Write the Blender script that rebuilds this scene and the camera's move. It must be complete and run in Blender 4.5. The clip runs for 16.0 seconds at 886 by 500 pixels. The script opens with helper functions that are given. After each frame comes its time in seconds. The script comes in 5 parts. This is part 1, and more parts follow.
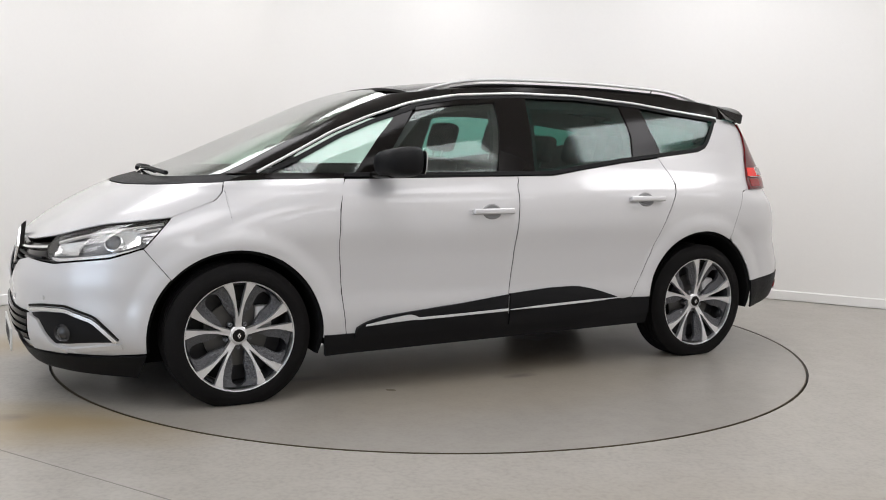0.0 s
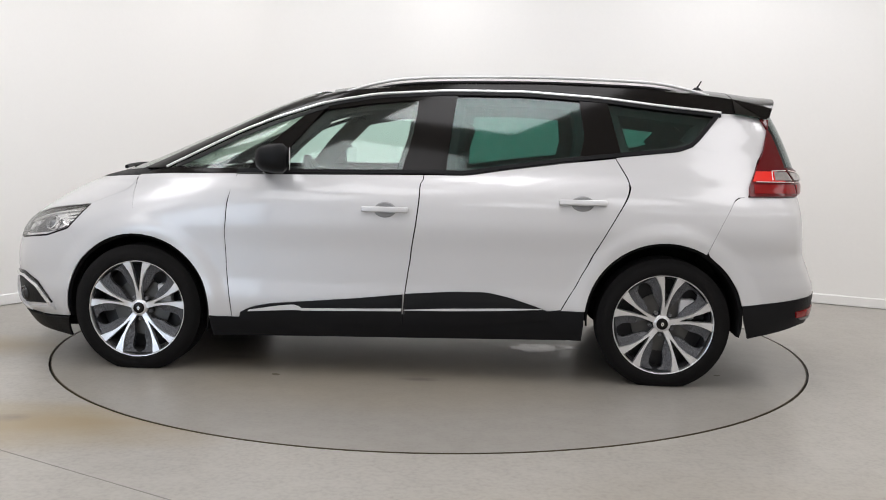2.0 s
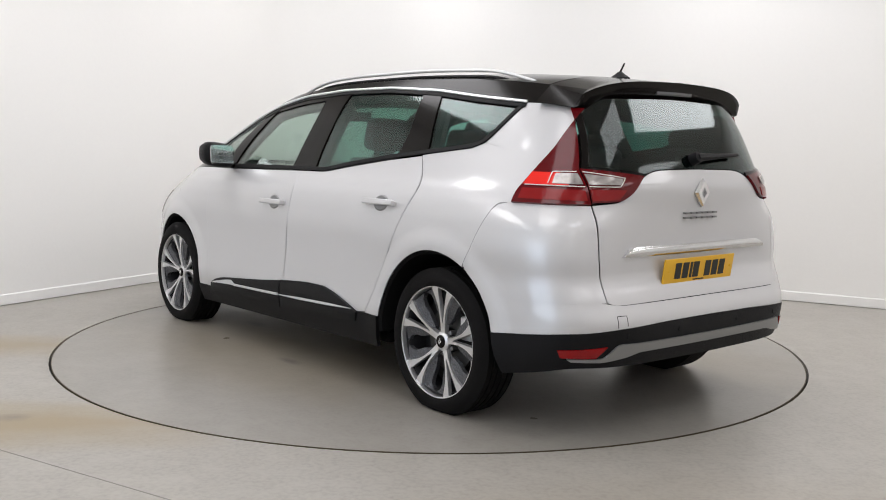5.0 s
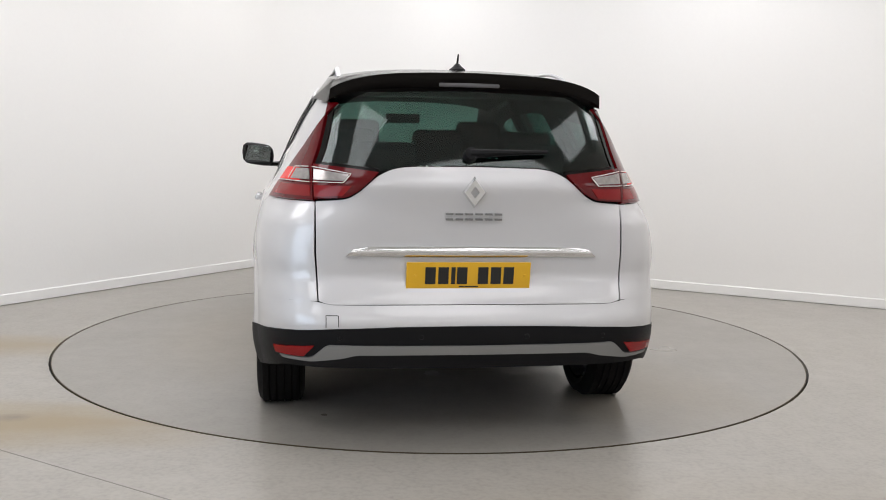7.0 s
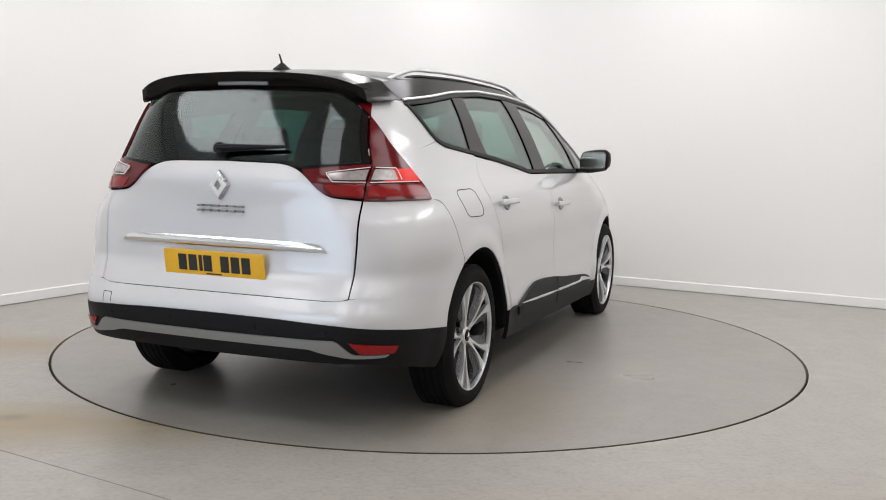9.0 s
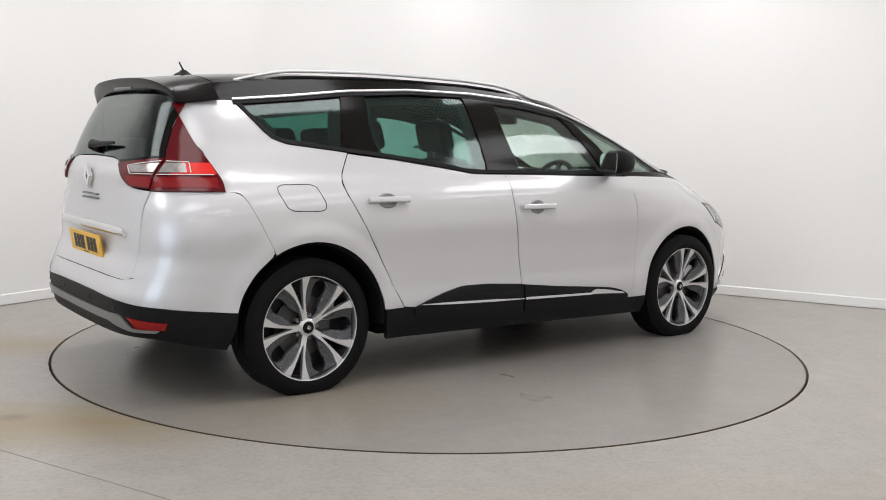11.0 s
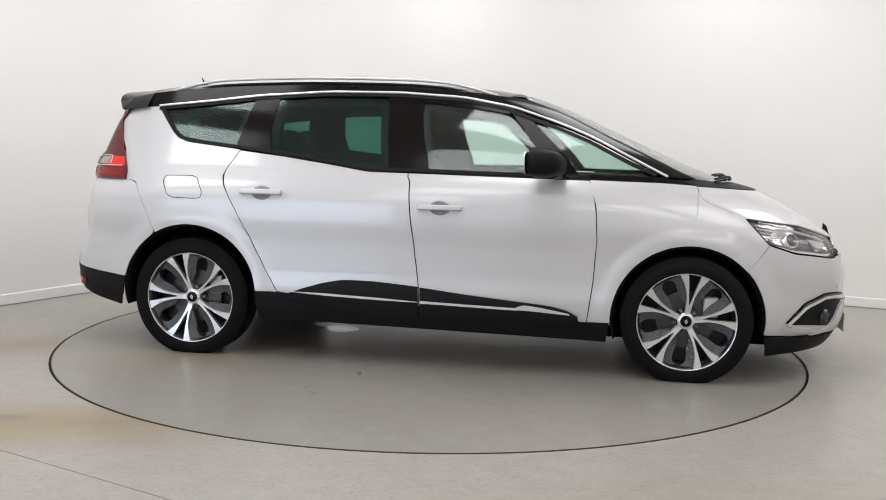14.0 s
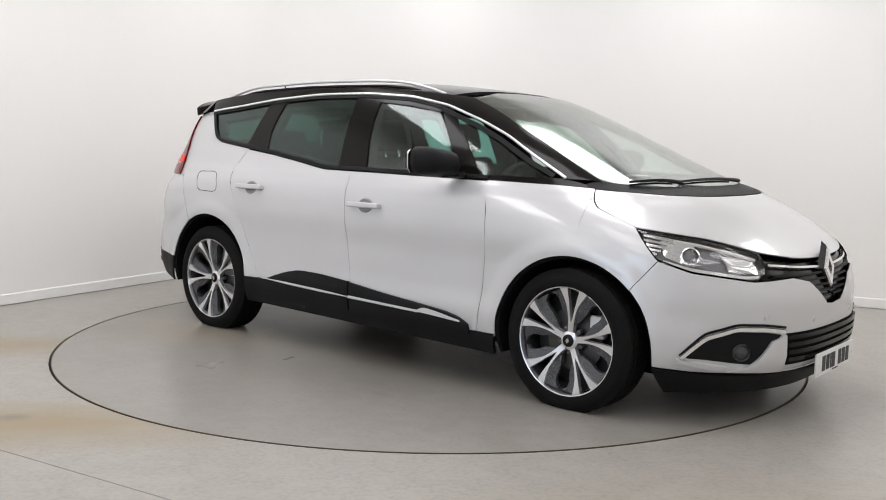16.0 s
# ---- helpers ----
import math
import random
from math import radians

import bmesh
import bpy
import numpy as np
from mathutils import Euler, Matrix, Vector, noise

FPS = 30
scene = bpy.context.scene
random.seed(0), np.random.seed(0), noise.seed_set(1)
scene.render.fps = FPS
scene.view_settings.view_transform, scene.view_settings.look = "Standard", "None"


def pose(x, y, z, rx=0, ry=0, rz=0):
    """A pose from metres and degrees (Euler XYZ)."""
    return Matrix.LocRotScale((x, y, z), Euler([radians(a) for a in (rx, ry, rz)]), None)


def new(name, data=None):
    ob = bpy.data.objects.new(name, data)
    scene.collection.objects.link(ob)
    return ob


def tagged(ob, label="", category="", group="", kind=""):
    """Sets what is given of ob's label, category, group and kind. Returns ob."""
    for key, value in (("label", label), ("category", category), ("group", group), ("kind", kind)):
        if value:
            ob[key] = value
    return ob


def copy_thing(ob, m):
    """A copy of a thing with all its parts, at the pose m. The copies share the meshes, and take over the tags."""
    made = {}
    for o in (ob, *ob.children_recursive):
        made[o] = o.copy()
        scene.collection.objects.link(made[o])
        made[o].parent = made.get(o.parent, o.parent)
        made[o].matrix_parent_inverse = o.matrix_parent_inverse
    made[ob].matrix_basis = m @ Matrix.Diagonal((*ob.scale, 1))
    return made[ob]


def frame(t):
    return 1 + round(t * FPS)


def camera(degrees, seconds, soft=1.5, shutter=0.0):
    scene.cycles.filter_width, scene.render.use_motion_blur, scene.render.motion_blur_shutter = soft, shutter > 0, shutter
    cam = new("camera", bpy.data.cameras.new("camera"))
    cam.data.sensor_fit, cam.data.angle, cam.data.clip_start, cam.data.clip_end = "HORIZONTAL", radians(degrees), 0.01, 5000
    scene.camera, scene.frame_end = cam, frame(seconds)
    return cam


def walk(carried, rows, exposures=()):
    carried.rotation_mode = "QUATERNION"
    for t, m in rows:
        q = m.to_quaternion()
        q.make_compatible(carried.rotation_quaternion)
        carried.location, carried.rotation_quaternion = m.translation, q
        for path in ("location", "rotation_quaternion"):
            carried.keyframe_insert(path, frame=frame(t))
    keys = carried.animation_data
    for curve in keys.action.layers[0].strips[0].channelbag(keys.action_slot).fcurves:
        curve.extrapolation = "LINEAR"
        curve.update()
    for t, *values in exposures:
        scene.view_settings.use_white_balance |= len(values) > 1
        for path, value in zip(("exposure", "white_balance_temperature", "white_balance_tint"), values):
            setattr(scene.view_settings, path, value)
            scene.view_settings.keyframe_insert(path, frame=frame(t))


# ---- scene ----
# The camera stands still on a tripod; the turntable carries the car round.
LENS, EYE = 50.23, (0.0, -5.966, 1.243)
cam = camera(LENS, 16.0, soft=1.0)
CAM = pose(*EYE, 90 - 6.371, 0, -0.635) @ pose(0, 0, 0, 0, 0, 1.166)
walk(cam, [(0.0, CAM), (16.0, CAM)])

START, RATE = 206.675, -15.491          # the turntable's angle and degrees a second
SHIFT = (0.113, 0.131)                  # the car's middle on the turntable
RING = 2.26

# ---------------------------------------------------------------- light
scene.view_settings.exposure = 0.0
world = bpy.data.worlds.new("world")
scene.world = world
world.use_nodes = True
world.node_tree.nodes["Background"].inputs[0].default_value = (0.8, 0.9, 1.0, 1)
world.node_tree.nodes["Background"].inputs[1].default_value = 0.05

CORNER, E1, E2 = Vector((-1.27, 4.2)), Vector((-0.5, -0.866)), Vector((0.875, -0.483))
LEN1, LEN2, HIGH = 11.5, 11.0, 3.6


def room(a, b, z=0.0):
    p = CORNER + E1 * a + E2 * b
    return Vector((p.x, p.y, z))


def ceiling_lamp(a, b, wide, long_, watts, colour):
    lamp = bpy.data.lights.new("ceiling_lamp", "AREA")
    lamp.shape, lamp.size, lamp.size_y, lamp.energy, lamp.color = "RECTANGLE", wide, long_, watts, colour
    ob = new("ceiling_lamp", lamp)
    ob.matrix_world = Matrix.Translation(room(a, b, HIGH - 0.07)) @ pose(0, 0, 0, 0, 0, math.degrees(math.atan2(E1.y, E1.x)))
    return ob


LAMPS = [(a, b) for a in (1.5, 4.3, 7.1, 9.9) for b in (1.5, 4.3, 7.1, 9.9)]
for a, b in LAMPS:
    ceiling_lamp(a, b, 1.9, 1.2, (38 if a + b < 9 else 21), (1.0, 0.985, 1.015))

# ---------------------------------------------------------------- materials
def material(name, colour, rough=0.5, metal=0.0, coat=0.0, bump=0.0, scale=20.0, vary=0.0, emit=0.0, spec=0.5):
    m = bpy.data.materials.new(name)
    m.use_nodes = True
    nt = m.node_tree
    b = nt.nodes["Principled BSDF"]
    b.inputs["Base Color"].default_value = (*colour, 1)
    b.inputs["Roughness"].default_value = rough
    b.inputs["Metallic"].default_value = metal
    b.inputs["Coat Weight"].default_value = coat
    b.inputs["Coat Roughness"].default_value = 0.045
    b.inputs["Specular IOR Level"].default_value = spec
    if emit:
        b.inputs["Emission Color"].default_value = (*colour, 1)
        b.inputs["Emission Strength"].default_value = emit
    if bump or vary:
        co = nt.nodes.new("ShaderNodeTexCoord")
        n = nt.nodes.new("ShaderNodeTexNoise")
        n.inputs["Scale"].default_value = scale
        n.inputs["Detail"].default_value = 6
        nt.links.new(co.outputs["Object"], n.inputs["Vector"])
        if bump:
            bp = nt.nodes.new("ShaderNodeBump")
            bp.inputs["Strength"].default_value = bump
            bp.inputs["Distance"].default_value = 0.01
            nt.links.new(n.outputs["Fac"], bp.inputs["Height"])
            nt.links.new(bp.outputs["Normal"], b.inputs["Normal"])
        if vary:
            mix = nt.nodes.new("ShaderNodeMix")
            mix.data_type = "RGBA"
            mix.inputs["A"].default_value = (*[c * (1 - vary) for c in colour], 1)
            mix.inputs["B"].default_value = (*[min(1, c * (1 + vary)) for c in colour], 1)
            nt.links.new(n.outputs["Fac"], mix.inputs["Factor"])
            nt.links.new(mix.outputs["Result"], b.inputs["Base Color"])
    return m


def car_paint():
    m = material("silver_paint", (0.575, 0.57, 0.575), 0.38, 0.3, 1.0)
    nt = m.node_tree
    b = nt.nodes["Principled BSDF"]
    co = nt.nodes.new("ShaderNodeTexCoord")
    v = nt.nodes.new("ShaderNodeTexNoise")
    v.inputs["Scale"].default_value = 900
    nt.links.new(co.outputs["Object"], v.inputs["Vector"])
    bp = nt.nodes.new("ShaderNodeBump")
    bp.inputs["Strength"].default_value, bp.inputs["Distance"].default_value = 0.05, 0.001
    nt.links.new(v.outputs["Fac"], bp.inputs["Height"])
    nt.links.new(bp.outputs["Normal"], b.inputs["Normal"])
    return m


def glass(name, tint, gloss=0.06, least=0.05):
    """A thin pane: tinted see-through with a gloss that grows towards grazing angles."""
    m = bpy.data.materials.new(name)
    m.use_nodes = True
    nt = m.node_tree
    nt.nodes.remove(nt.nodes["Principled BSDF"])
    out = nt.nodes["Material Output"]
    clear, shine, mix, lay = (nt.nodes.new("ShaderNode" + k) for k in ("BsdfTransparent", "BsdfGlossy", "MixShader", "LayerWeight"))
    clear.inputs["Color"].default_value = (*tint, 1)
    shine.inputs["Roughness"].default_value = gloss
    lay.inputs["Blend"].default_value = 0.5
    power, fac = (nt.nodes.new("ShaderNodeMath") for _ in range(2))
    power.operation, power.inputs[1].default_value = "POWER", 4.0
    fac.operation, fac.inputs[1].default_value, fac.inputs[2].default_value = "MULTIPLY_ADD", 0.9, least
    nt.links.new(lay.outputs["Facing"], power.inputs[0])
    nt.links.new(power.outputs[0], fac.inputs[0])
    nt.links.new(fac.outputs[0], mix.inputs[0])
    nt.links.new(clear.outputs[0], mix.inputs[1])
    nt.links.new(shine.outputs[0], mix.inputs[2])
    nt.links.new(mix.outputs[0], out.inputs["Surface"])
    return m


def floor_paint(name, stains, k=1.0, spec=0.5, rough=(0.29, 0.35)):
    """Grey painted concrete with fine speckle, scuffs and sandy brown stains; stains can also hold painted shade."""
    m = material(name, (0.4, 0.39, 0.36), 0.38)
    nt = m.node_tree
    b = nt.nodes["Principled BSDF"]
    co = nt.nodes.new("ShaderNodeTexCoord")

    def noise_at(scale, detail, lo, hi, stretch=(1, 1, 1)):
        mp = nt.nodes.new("ShaderNodeMapping")
        mp.inputs["Scale"].default_value = stretch
        n = nt.nodes.new("ShaderNodeTexNoise")
        n.inputs["Scale"].default_value, n.inputs["Detail"].default_value = scale, detail
        r = nt.nodes.new("ShaderNodeMapRange")
        r.inputs["From Min"].default_value, r.inputs["From Max"].default_value = lo, hi
        nt.links.new(co.outputs["Object"], mp.inputs["Vector"])
        nt.links.new(mp.outputs["Vector"], n.inputs["Vector"])
        nt.links.new(n.outputs["Fac"], r.inputs["Value"])
        return r.outputs["Result"]

    def mixed(a, colour, fac, most):
        k = nt.nodes.new("ShaderNodeMath")
        k.operation = "MULTIPLY"
        k.inputs[1].default_value = most
        nt.links.new(fac, k.inputs[0])
        mix = nt.nodes.new("ShaderNodeMix")
        mix.data_type = "RGBA"
        nt.links.new(k.outputs[0], mix.inputs["Factor"])
        if isinstance(a, tuple):
            mix.inputs["A"].default_value = (*a, 1)
        else:
            nt.links.new(a, mix.inputs["A"])
        mix.inputs["B"].default_value = (*colour, 1)
        return mix.outputs["Result"]

    b.inputs["Specular IOR Level"].default_value = spec
    c = mixed((0.322 * k, 0.302 * k, 0.268 * k), (0.275 * k, 0.258 * k, 0.23 * k), noise_at(0.9, 5, 0.3, 0.75), 0.55)
    c = mixed(c, (0.2, 0.187, 0.165), noise_at(45, 6, 0.42, 0.72), 0.5)
    c = mixed(c, (0.352 * k, 0.335 * k, 0.3 * k), noise_at(9, 7, 0.42, 0.7), 0.55)
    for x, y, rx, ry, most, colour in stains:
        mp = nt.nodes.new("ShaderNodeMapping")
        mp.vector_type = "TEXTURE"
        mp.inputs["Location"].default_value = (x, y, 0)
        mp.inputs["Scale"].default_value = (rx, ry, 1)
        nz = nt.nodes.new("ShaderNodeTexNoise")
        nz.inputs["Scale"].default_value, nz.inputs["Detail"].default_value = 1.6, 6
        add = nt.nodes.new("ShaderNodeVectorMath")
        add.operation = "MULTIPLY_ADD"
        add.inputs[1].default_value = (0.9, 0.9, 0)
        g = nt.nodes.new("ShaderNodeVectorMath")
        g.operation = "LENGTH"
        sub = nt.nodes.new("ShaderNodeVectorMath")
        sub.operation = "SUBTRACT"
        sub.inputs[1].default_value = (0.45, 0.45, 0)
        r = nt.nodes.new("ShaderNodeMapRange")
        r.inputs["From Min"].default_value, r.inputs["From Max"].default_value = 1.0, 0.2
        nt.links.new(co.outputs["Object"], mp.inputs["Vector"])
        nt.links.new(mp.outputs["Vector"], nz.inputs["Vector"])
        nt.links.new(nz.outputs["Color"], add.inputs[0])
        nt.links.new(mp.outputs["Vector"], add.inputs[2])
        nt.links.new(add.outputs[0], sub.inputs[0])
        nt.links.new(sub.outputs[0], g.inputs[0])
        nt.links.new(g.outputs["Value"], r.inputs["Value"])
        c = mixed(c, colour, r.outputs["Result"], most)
    nt.links.new(c, b.inputs["Base Color"])
    rr = nt.nodes.new("ShaderNodeMapRange")
    rr.inputs["To Min"].default_value, rr.inputs["To Max"].default_value = rough
    nt.links.new(noise_at(1.5, 3, 0.3, 0.7), rr.inputs["Value"])
    nt.links.new(rr.outputs["Result"], b.inputs["Roughness"])
    bp = nt.nodes.new("ShaderNodeBump")
    bp.inputs["Strength"].default_value, bp.inputs["Distance"].default_value = 0.04, 0.003
    nt.links.new(noise_at(90, 4, 0, 1), bp.inputs["Height"])
    nt.links.new(bp.outputs["Normal"], b.inputs["Normal"])
    return m


# The darker colour serves real smudges and the shade painted under the car.
SAND, SMUDGE_SHADE = (0.27, 0.21, 0.12), (0.08, 0.07, 0.06)
WALL = material("wall_paint", (0.83, 0.82, 0.795), 0.6, bump=0.05, scale=40, vary=0.012)
SKIRT = material("skirting_white", (0.82, 0.81, 0.79), 0.4, vary=0.03, scale=8)
FLOOR = floor_paint("floor_paint", [(-2.6, -0.4, 0.95, 0.36, 0.85, SAND), (-1.8, -1.95, 1.25, 0.42, 0.95, SAND), (-1.85, -1.86, 0.1, 0.07, 0.45, SMUDGE_SHADE), (1.2, -3.2, 1.6, 0.9, 0.2, SAND)], 1.07)
# The broad dark patch at (0.5, -0.6) paints under-car shade into the disc.
DISC = floor_paint("turntable_paint", [(0.3, 0.6, 1.7, 1.3, 0.45, SAND), (-1.3, -0.9, 0.9, 0.6, 0.3, SAND), (0.5, -0.6, 1.3, 0.8, 0.3, SMUDGE_SHADE), (-0.02, 1.05, 0.13, 0.045, 0.75, SMUDGE_SHADE), (1.07, 0.67, 0.16, 0.06, 0.6, SMUDGE_SHADE),
                                       (0.73, -1.18, 0.1, 0.04, 0.15, SMUDGE_SHADE)], 0.86, 0.5, (0.27, 0.34))
# Pale base colour stands in for the bright wall mirrored in shiny patches.
PALE_REFLECTION = material("painted_reflection", (0.72, 0.71, 0.69), 0.12, vary=0.25, scale=14, spec=0.8)
JOINT = material("joint_filler", (0.2, 0.19, 0.17), 0.6, vary=0.3, scale=30)
GROOVE = material("groove_black", (0.012, 0.01, 0.008), 0.7)
BRASS = material("edge_trim_brass", (0.1, 0.08, 0.05), 0.5, 0.5)
PAINT = car_paint()
GLOSS = material("black_gloss", (0.006, 0.005, 0.0045), 0.14, spec=0.16)
PLASTIC = material("black_plastic", (0.006, 0.006, 0.0068), 0.5, bump=0.15, scale=400, spec=0.16)
SEAM_GREY = material("seam_grey", (0.16, 0.16, 0.16), 0.8, spec=0.1)
DARK = material("dark_lining", (0.006, 0.006, 0.006), 0.9, spec=0.1)
CHROME = material("chrome", (0.86, 0.86, 0.86), 0.16, 0.9)
SATIN = material("satin_silver", (0.62, 0.62, 0.62), 0.35, 0.15)
CHROME_SOFT = material("soft_chrome", (0.74, 0.74, 0.74), 0.13, 0.92)
TRIM_BRIGHT = material("bright_trim", (0.8, 0.8, 0.8), 0.3, 0.25)
FOG = material("dark_fog_lens", (0.05, 0.05, 0.052), 0.1, 0.3)
SATIN_GREY = material("satin_grey", (0.23, 0.228, 0.225), 0.35, 0.4)
MACHINED = material("machined_alloy", (0.72, 0.72, 0.73), 0.28, 0.85, vary=0.04, scale=60)
ALLOY_DARK = material("dark_grey_alloy", (0.02, 0.02, 0.022), 0.5, 0.3)
RUBBER = material("tyre_rubber", (0.006, 0.0055, 0.0055), 0.8, bump=0.15, scale=120, vary=0.3, spec=0.14)
STEEL = material("brake_steel", (0.09, 0.088, 0.085), 0.45, 0.7)
RED = material("red_lens", (0.1, 0.0016, 0.0035), 0.1, spec=0.4)
RED_BRIGHT = material("bright_red_lens", (0.78, 0.022, 0.014), 0.2, spec=0.35)
RED_MID = material("red_lens_lower", (0.23, 0.004, 0.005), 0.15, spec=0.35)
LENS_WHITE = material("clear_lens", (0.36, 0.335, 0.32), 0.15, 0.4, vary=0.45, scale=55)
LINE_WHITE = material("white_light_line", (0.8, 0.78, 0.75), 0.3)
LAMP_GREY = material("lamp_housing", (0.14, 0.14, 0.145), 0.3, 0.5)
CLEAR = glass("clear_glass", (0.88, 0.965, 0.935), 0.05)
SCREEN = glass("windscreen_glass", (0.88, 0.955, 0.9), 0.09, 0.15)
TINT = glass("tinted_glass", (0.43, 0.645, 0.6), 0.07)
REAR_TINT = glass("dark_rear_glass", (0.31, 0.45, 0.425), 0.06)
COVER = glass("lamp_cover", (0.97, 0.97, 0.97), 0.03)
CLOTH = material("seat_cloth", (0.014, 0.014, 0.015), 0.9, bump=0.3, scale=200, vary=0.2, spec=0.15)
TRIM_GREY = material("cabin_trim", (0.018, 0.018, 0.018), 0.7, spec=0.2)
HEADLINER = material("headliner", (0.07, 0.069, 0.066), 0.9, spec=0.1)
YELLOW = material("yellow_plate", (0.75, 0.42, 0.02), 0.35, vary=0.03)
PLATE_WHITE = material("white_plate", (0.72, 0.72, 0.7), 0.35, vary=0.03)
INK = material("plate_black", (0.012, 0.012, 0.012), 0.5)
MIRROR = material("mirror_glass", (0.85, 0.87, 0.88), 0.02, 1.0)
DAY = material("frosted_daylight_glazing", (0.72, 0.84, 1.0), 0.5, emit=2.4)


def insert_material():
    m = material("textured_grey_insert", (0.085, 0.086, 0.092), 0.42, 0.45)
    nt = m.node_tree
    b = nt.nodes["Principled BSDF"]
    co, v, bp = (nt.nodes.new("ShaderNode" + k) for k in ("TexCoord", "TexVoronoi", "Bump"))
    v.inputs["Scale"].default_value = 95
    bp.inputs["Strength"].default_value, bp.inputs["Distance"].default_value = 1.0, 0.004
    nt.links.new(co.outputs["Object"], v.inputs["Vector"])
    nt.links.new(v.outputs["Distance"], bp.inputs["Height"])
    nt.links.new(bp.outputs["Normal"], b.inputs["Normal"])
    return m


INSERT = insert_material()
# Grey that puts the shade of the handle recesses into the colour.
CUP_SHADE = material("cup_shade_grey", (0.26, 0.26, 0.26), 0.4, 0.3)


# ---------------------------------------------------------------- mesh helpers
def part(name, bm, mat, parent=None, label="", smooth=35, normals=None):
    me = bpy.data.meshes.new(name)
    bm.normal_update()
    bm.to_mesh(me)
    bm.free()
    me.materials.append(mat)
    if smooth:
        me.polygons.foreach_set("use_smooth", [True] * len(me.polygons))
        me.set_sharp_from_angle(angle=radians(smooth))
    if normals:
        me.normals_split_custom_set_from_vertices(normals)
    ob = new(name, me)
    ob.parent = parent
    return tagged(ob, label)


def box(bm, lo, hi, bevel=0.0, m=None):
    c = [(a + b) / 2 for a, b in zip(lo, hi)]
    made = bmesh.ops.create_cube(bm, size=1, matrix=Matrix.Translation(c) @ Matrix.Diagonal((*[b - a for a, b in zip(lo, hi)], 1)))
    vs = made["verts"]
    if bevel:
        es = list({e for v in vs for e in v.link_edges})
        vs = list({v for f in bmesh.ops.bevel(bm, geom=es, offset=bevel, segments=3, affect="EDGES", profile=0.6)["faces"] for v in f.verts} | {v for v in vs if v.is_valid})
    if m is not None:
        bmesh.ops.transform(bm, matrix=m, verts=vs)
    return vs


def revolve(bm, profile, n=48, axis="Y", m=None, arc=(0, 360)):
    """Turn (radius, along) pairs about the axis."""
    full = arc[1] - arc[0] >= 360
    rings = []
    for i in range(n if full else n + 1):
        a = radians(arc[0] + (arc[1] - arc[0]) * i / n)
        ring = []
        for r, h in profile:
            p = Vector((r * math.cos(a), h, r * math.sin(a))) if axis == "Y" else Vector((r * math.cos(a), r * math.sin(a), h)) if axis == "Z" else Vector((h, r * math.cos(a), r * math.sin(a)))
            ring.append(bm.verts.new(m @ p if m is not None else p))
        rings.append(ring)
    for i in range(len(rings) if full else len(rings) - 1):
        a, b = rings[i], rings[(i + 1) % len(rings)]
        for j in range(len(profile) - 1):
            bm.faces.new((a[j], a[j + 1], b[j + 1], b[j]) if axis == "Y" else (a[j], b[j], b[j + 1], a[j + 1]))


def prism(bm, outline, back, front, place):
    """A plate with that outline of (a, b); place(a, b, depth) gives the point."""
    lo = [bm.verts.new(place(a, b, back)) for a, b in outline]
    hi = [bm.verts.new(place(a, b, front)) for a, b in outline]
    n = len(outline)
    bm.faces.new(lo[::-1]), bm.faces.new(hi)
    for i in range(n):
        bm.faces.new((lo[i], lo[(i + 1) % n], hi[(i + 1) % n], hi[i]))


def tube(bm, pts, r, n=8, flat=1.0):
    rings = []
    for i, p in enumerate(pts):
        t = (Vector(pts[min(i + 1, len(pts) - 1)]) - Vector(pts[max(i - 1, 0)])).normalized()
        u = t.cross(Vector((0, 0, 1)))
        u = u.normalized() if u.length > 1e-3 else Vector((0, 1, 0))
        v = u.cross(t)
        k = r(i / (len(pts) - 1)) if callable(r) else r
        rings.append([bm.verts.new(Vector(p) + u * k * math.cos(2 * math.pi * j / n) + v * k * flat * math.sin(2 * math.pi * j / n)) for j in range(n)])
    for a, b in zip(rings, rings[1:]):
        for j in range(n):
            bm.faces.new((a[j], a[(j + 1) % n], b[(j + 1) % n], b[j]))
    bm.faces.new(rings[0][::-1]), bm.faces.new(rings[-1])



# ---------------------------------------------------------------- the room
def wall_line():
    """The inner outline of the room, with the rounded corner behind the turntable."""
    pts, r = [], 0.9
    for i in range(17):
        k = i / 16
        c = CORNER + E1 * r + E2 * r
        ang = k * math.pi / 2
        p = c - E2 * r * math.cos(ang) - E1 * r * math.sin(ang)
        pts.append(p)
    return pts


def wall(name, line, label, thick=0.15, high=HIGH):
    bm = bmesh.new()
    rows = []
    for i, p in enumerate(line):
        t = (line[min(i + 1, len(line) - 1)] - line[max(i - 1, 0)]).normalized()
        out = Vector((-t.y, t.x))
        rows.append([bm.verts.new((q.x, q.y, z)) for q, z in ((p, 0), (p, high), (p + out * thick, high), (p + out * thick, 0))])
    for a, b in zip(rows, rows[1:]):
        for j in range(4):
            bm.faces.new((a[j], b[j], b[(j + 1) % 4], a[(j + 1) % 4]))
    bm.faces.new(rows[0][::-1]), bm.faces.new(rows[-1])
    bmesh.ops.recalc_face_normals(bm, faces=bm.faces)
    return tagged(part(name, bm, WALL), label, "wall", kind="structure")


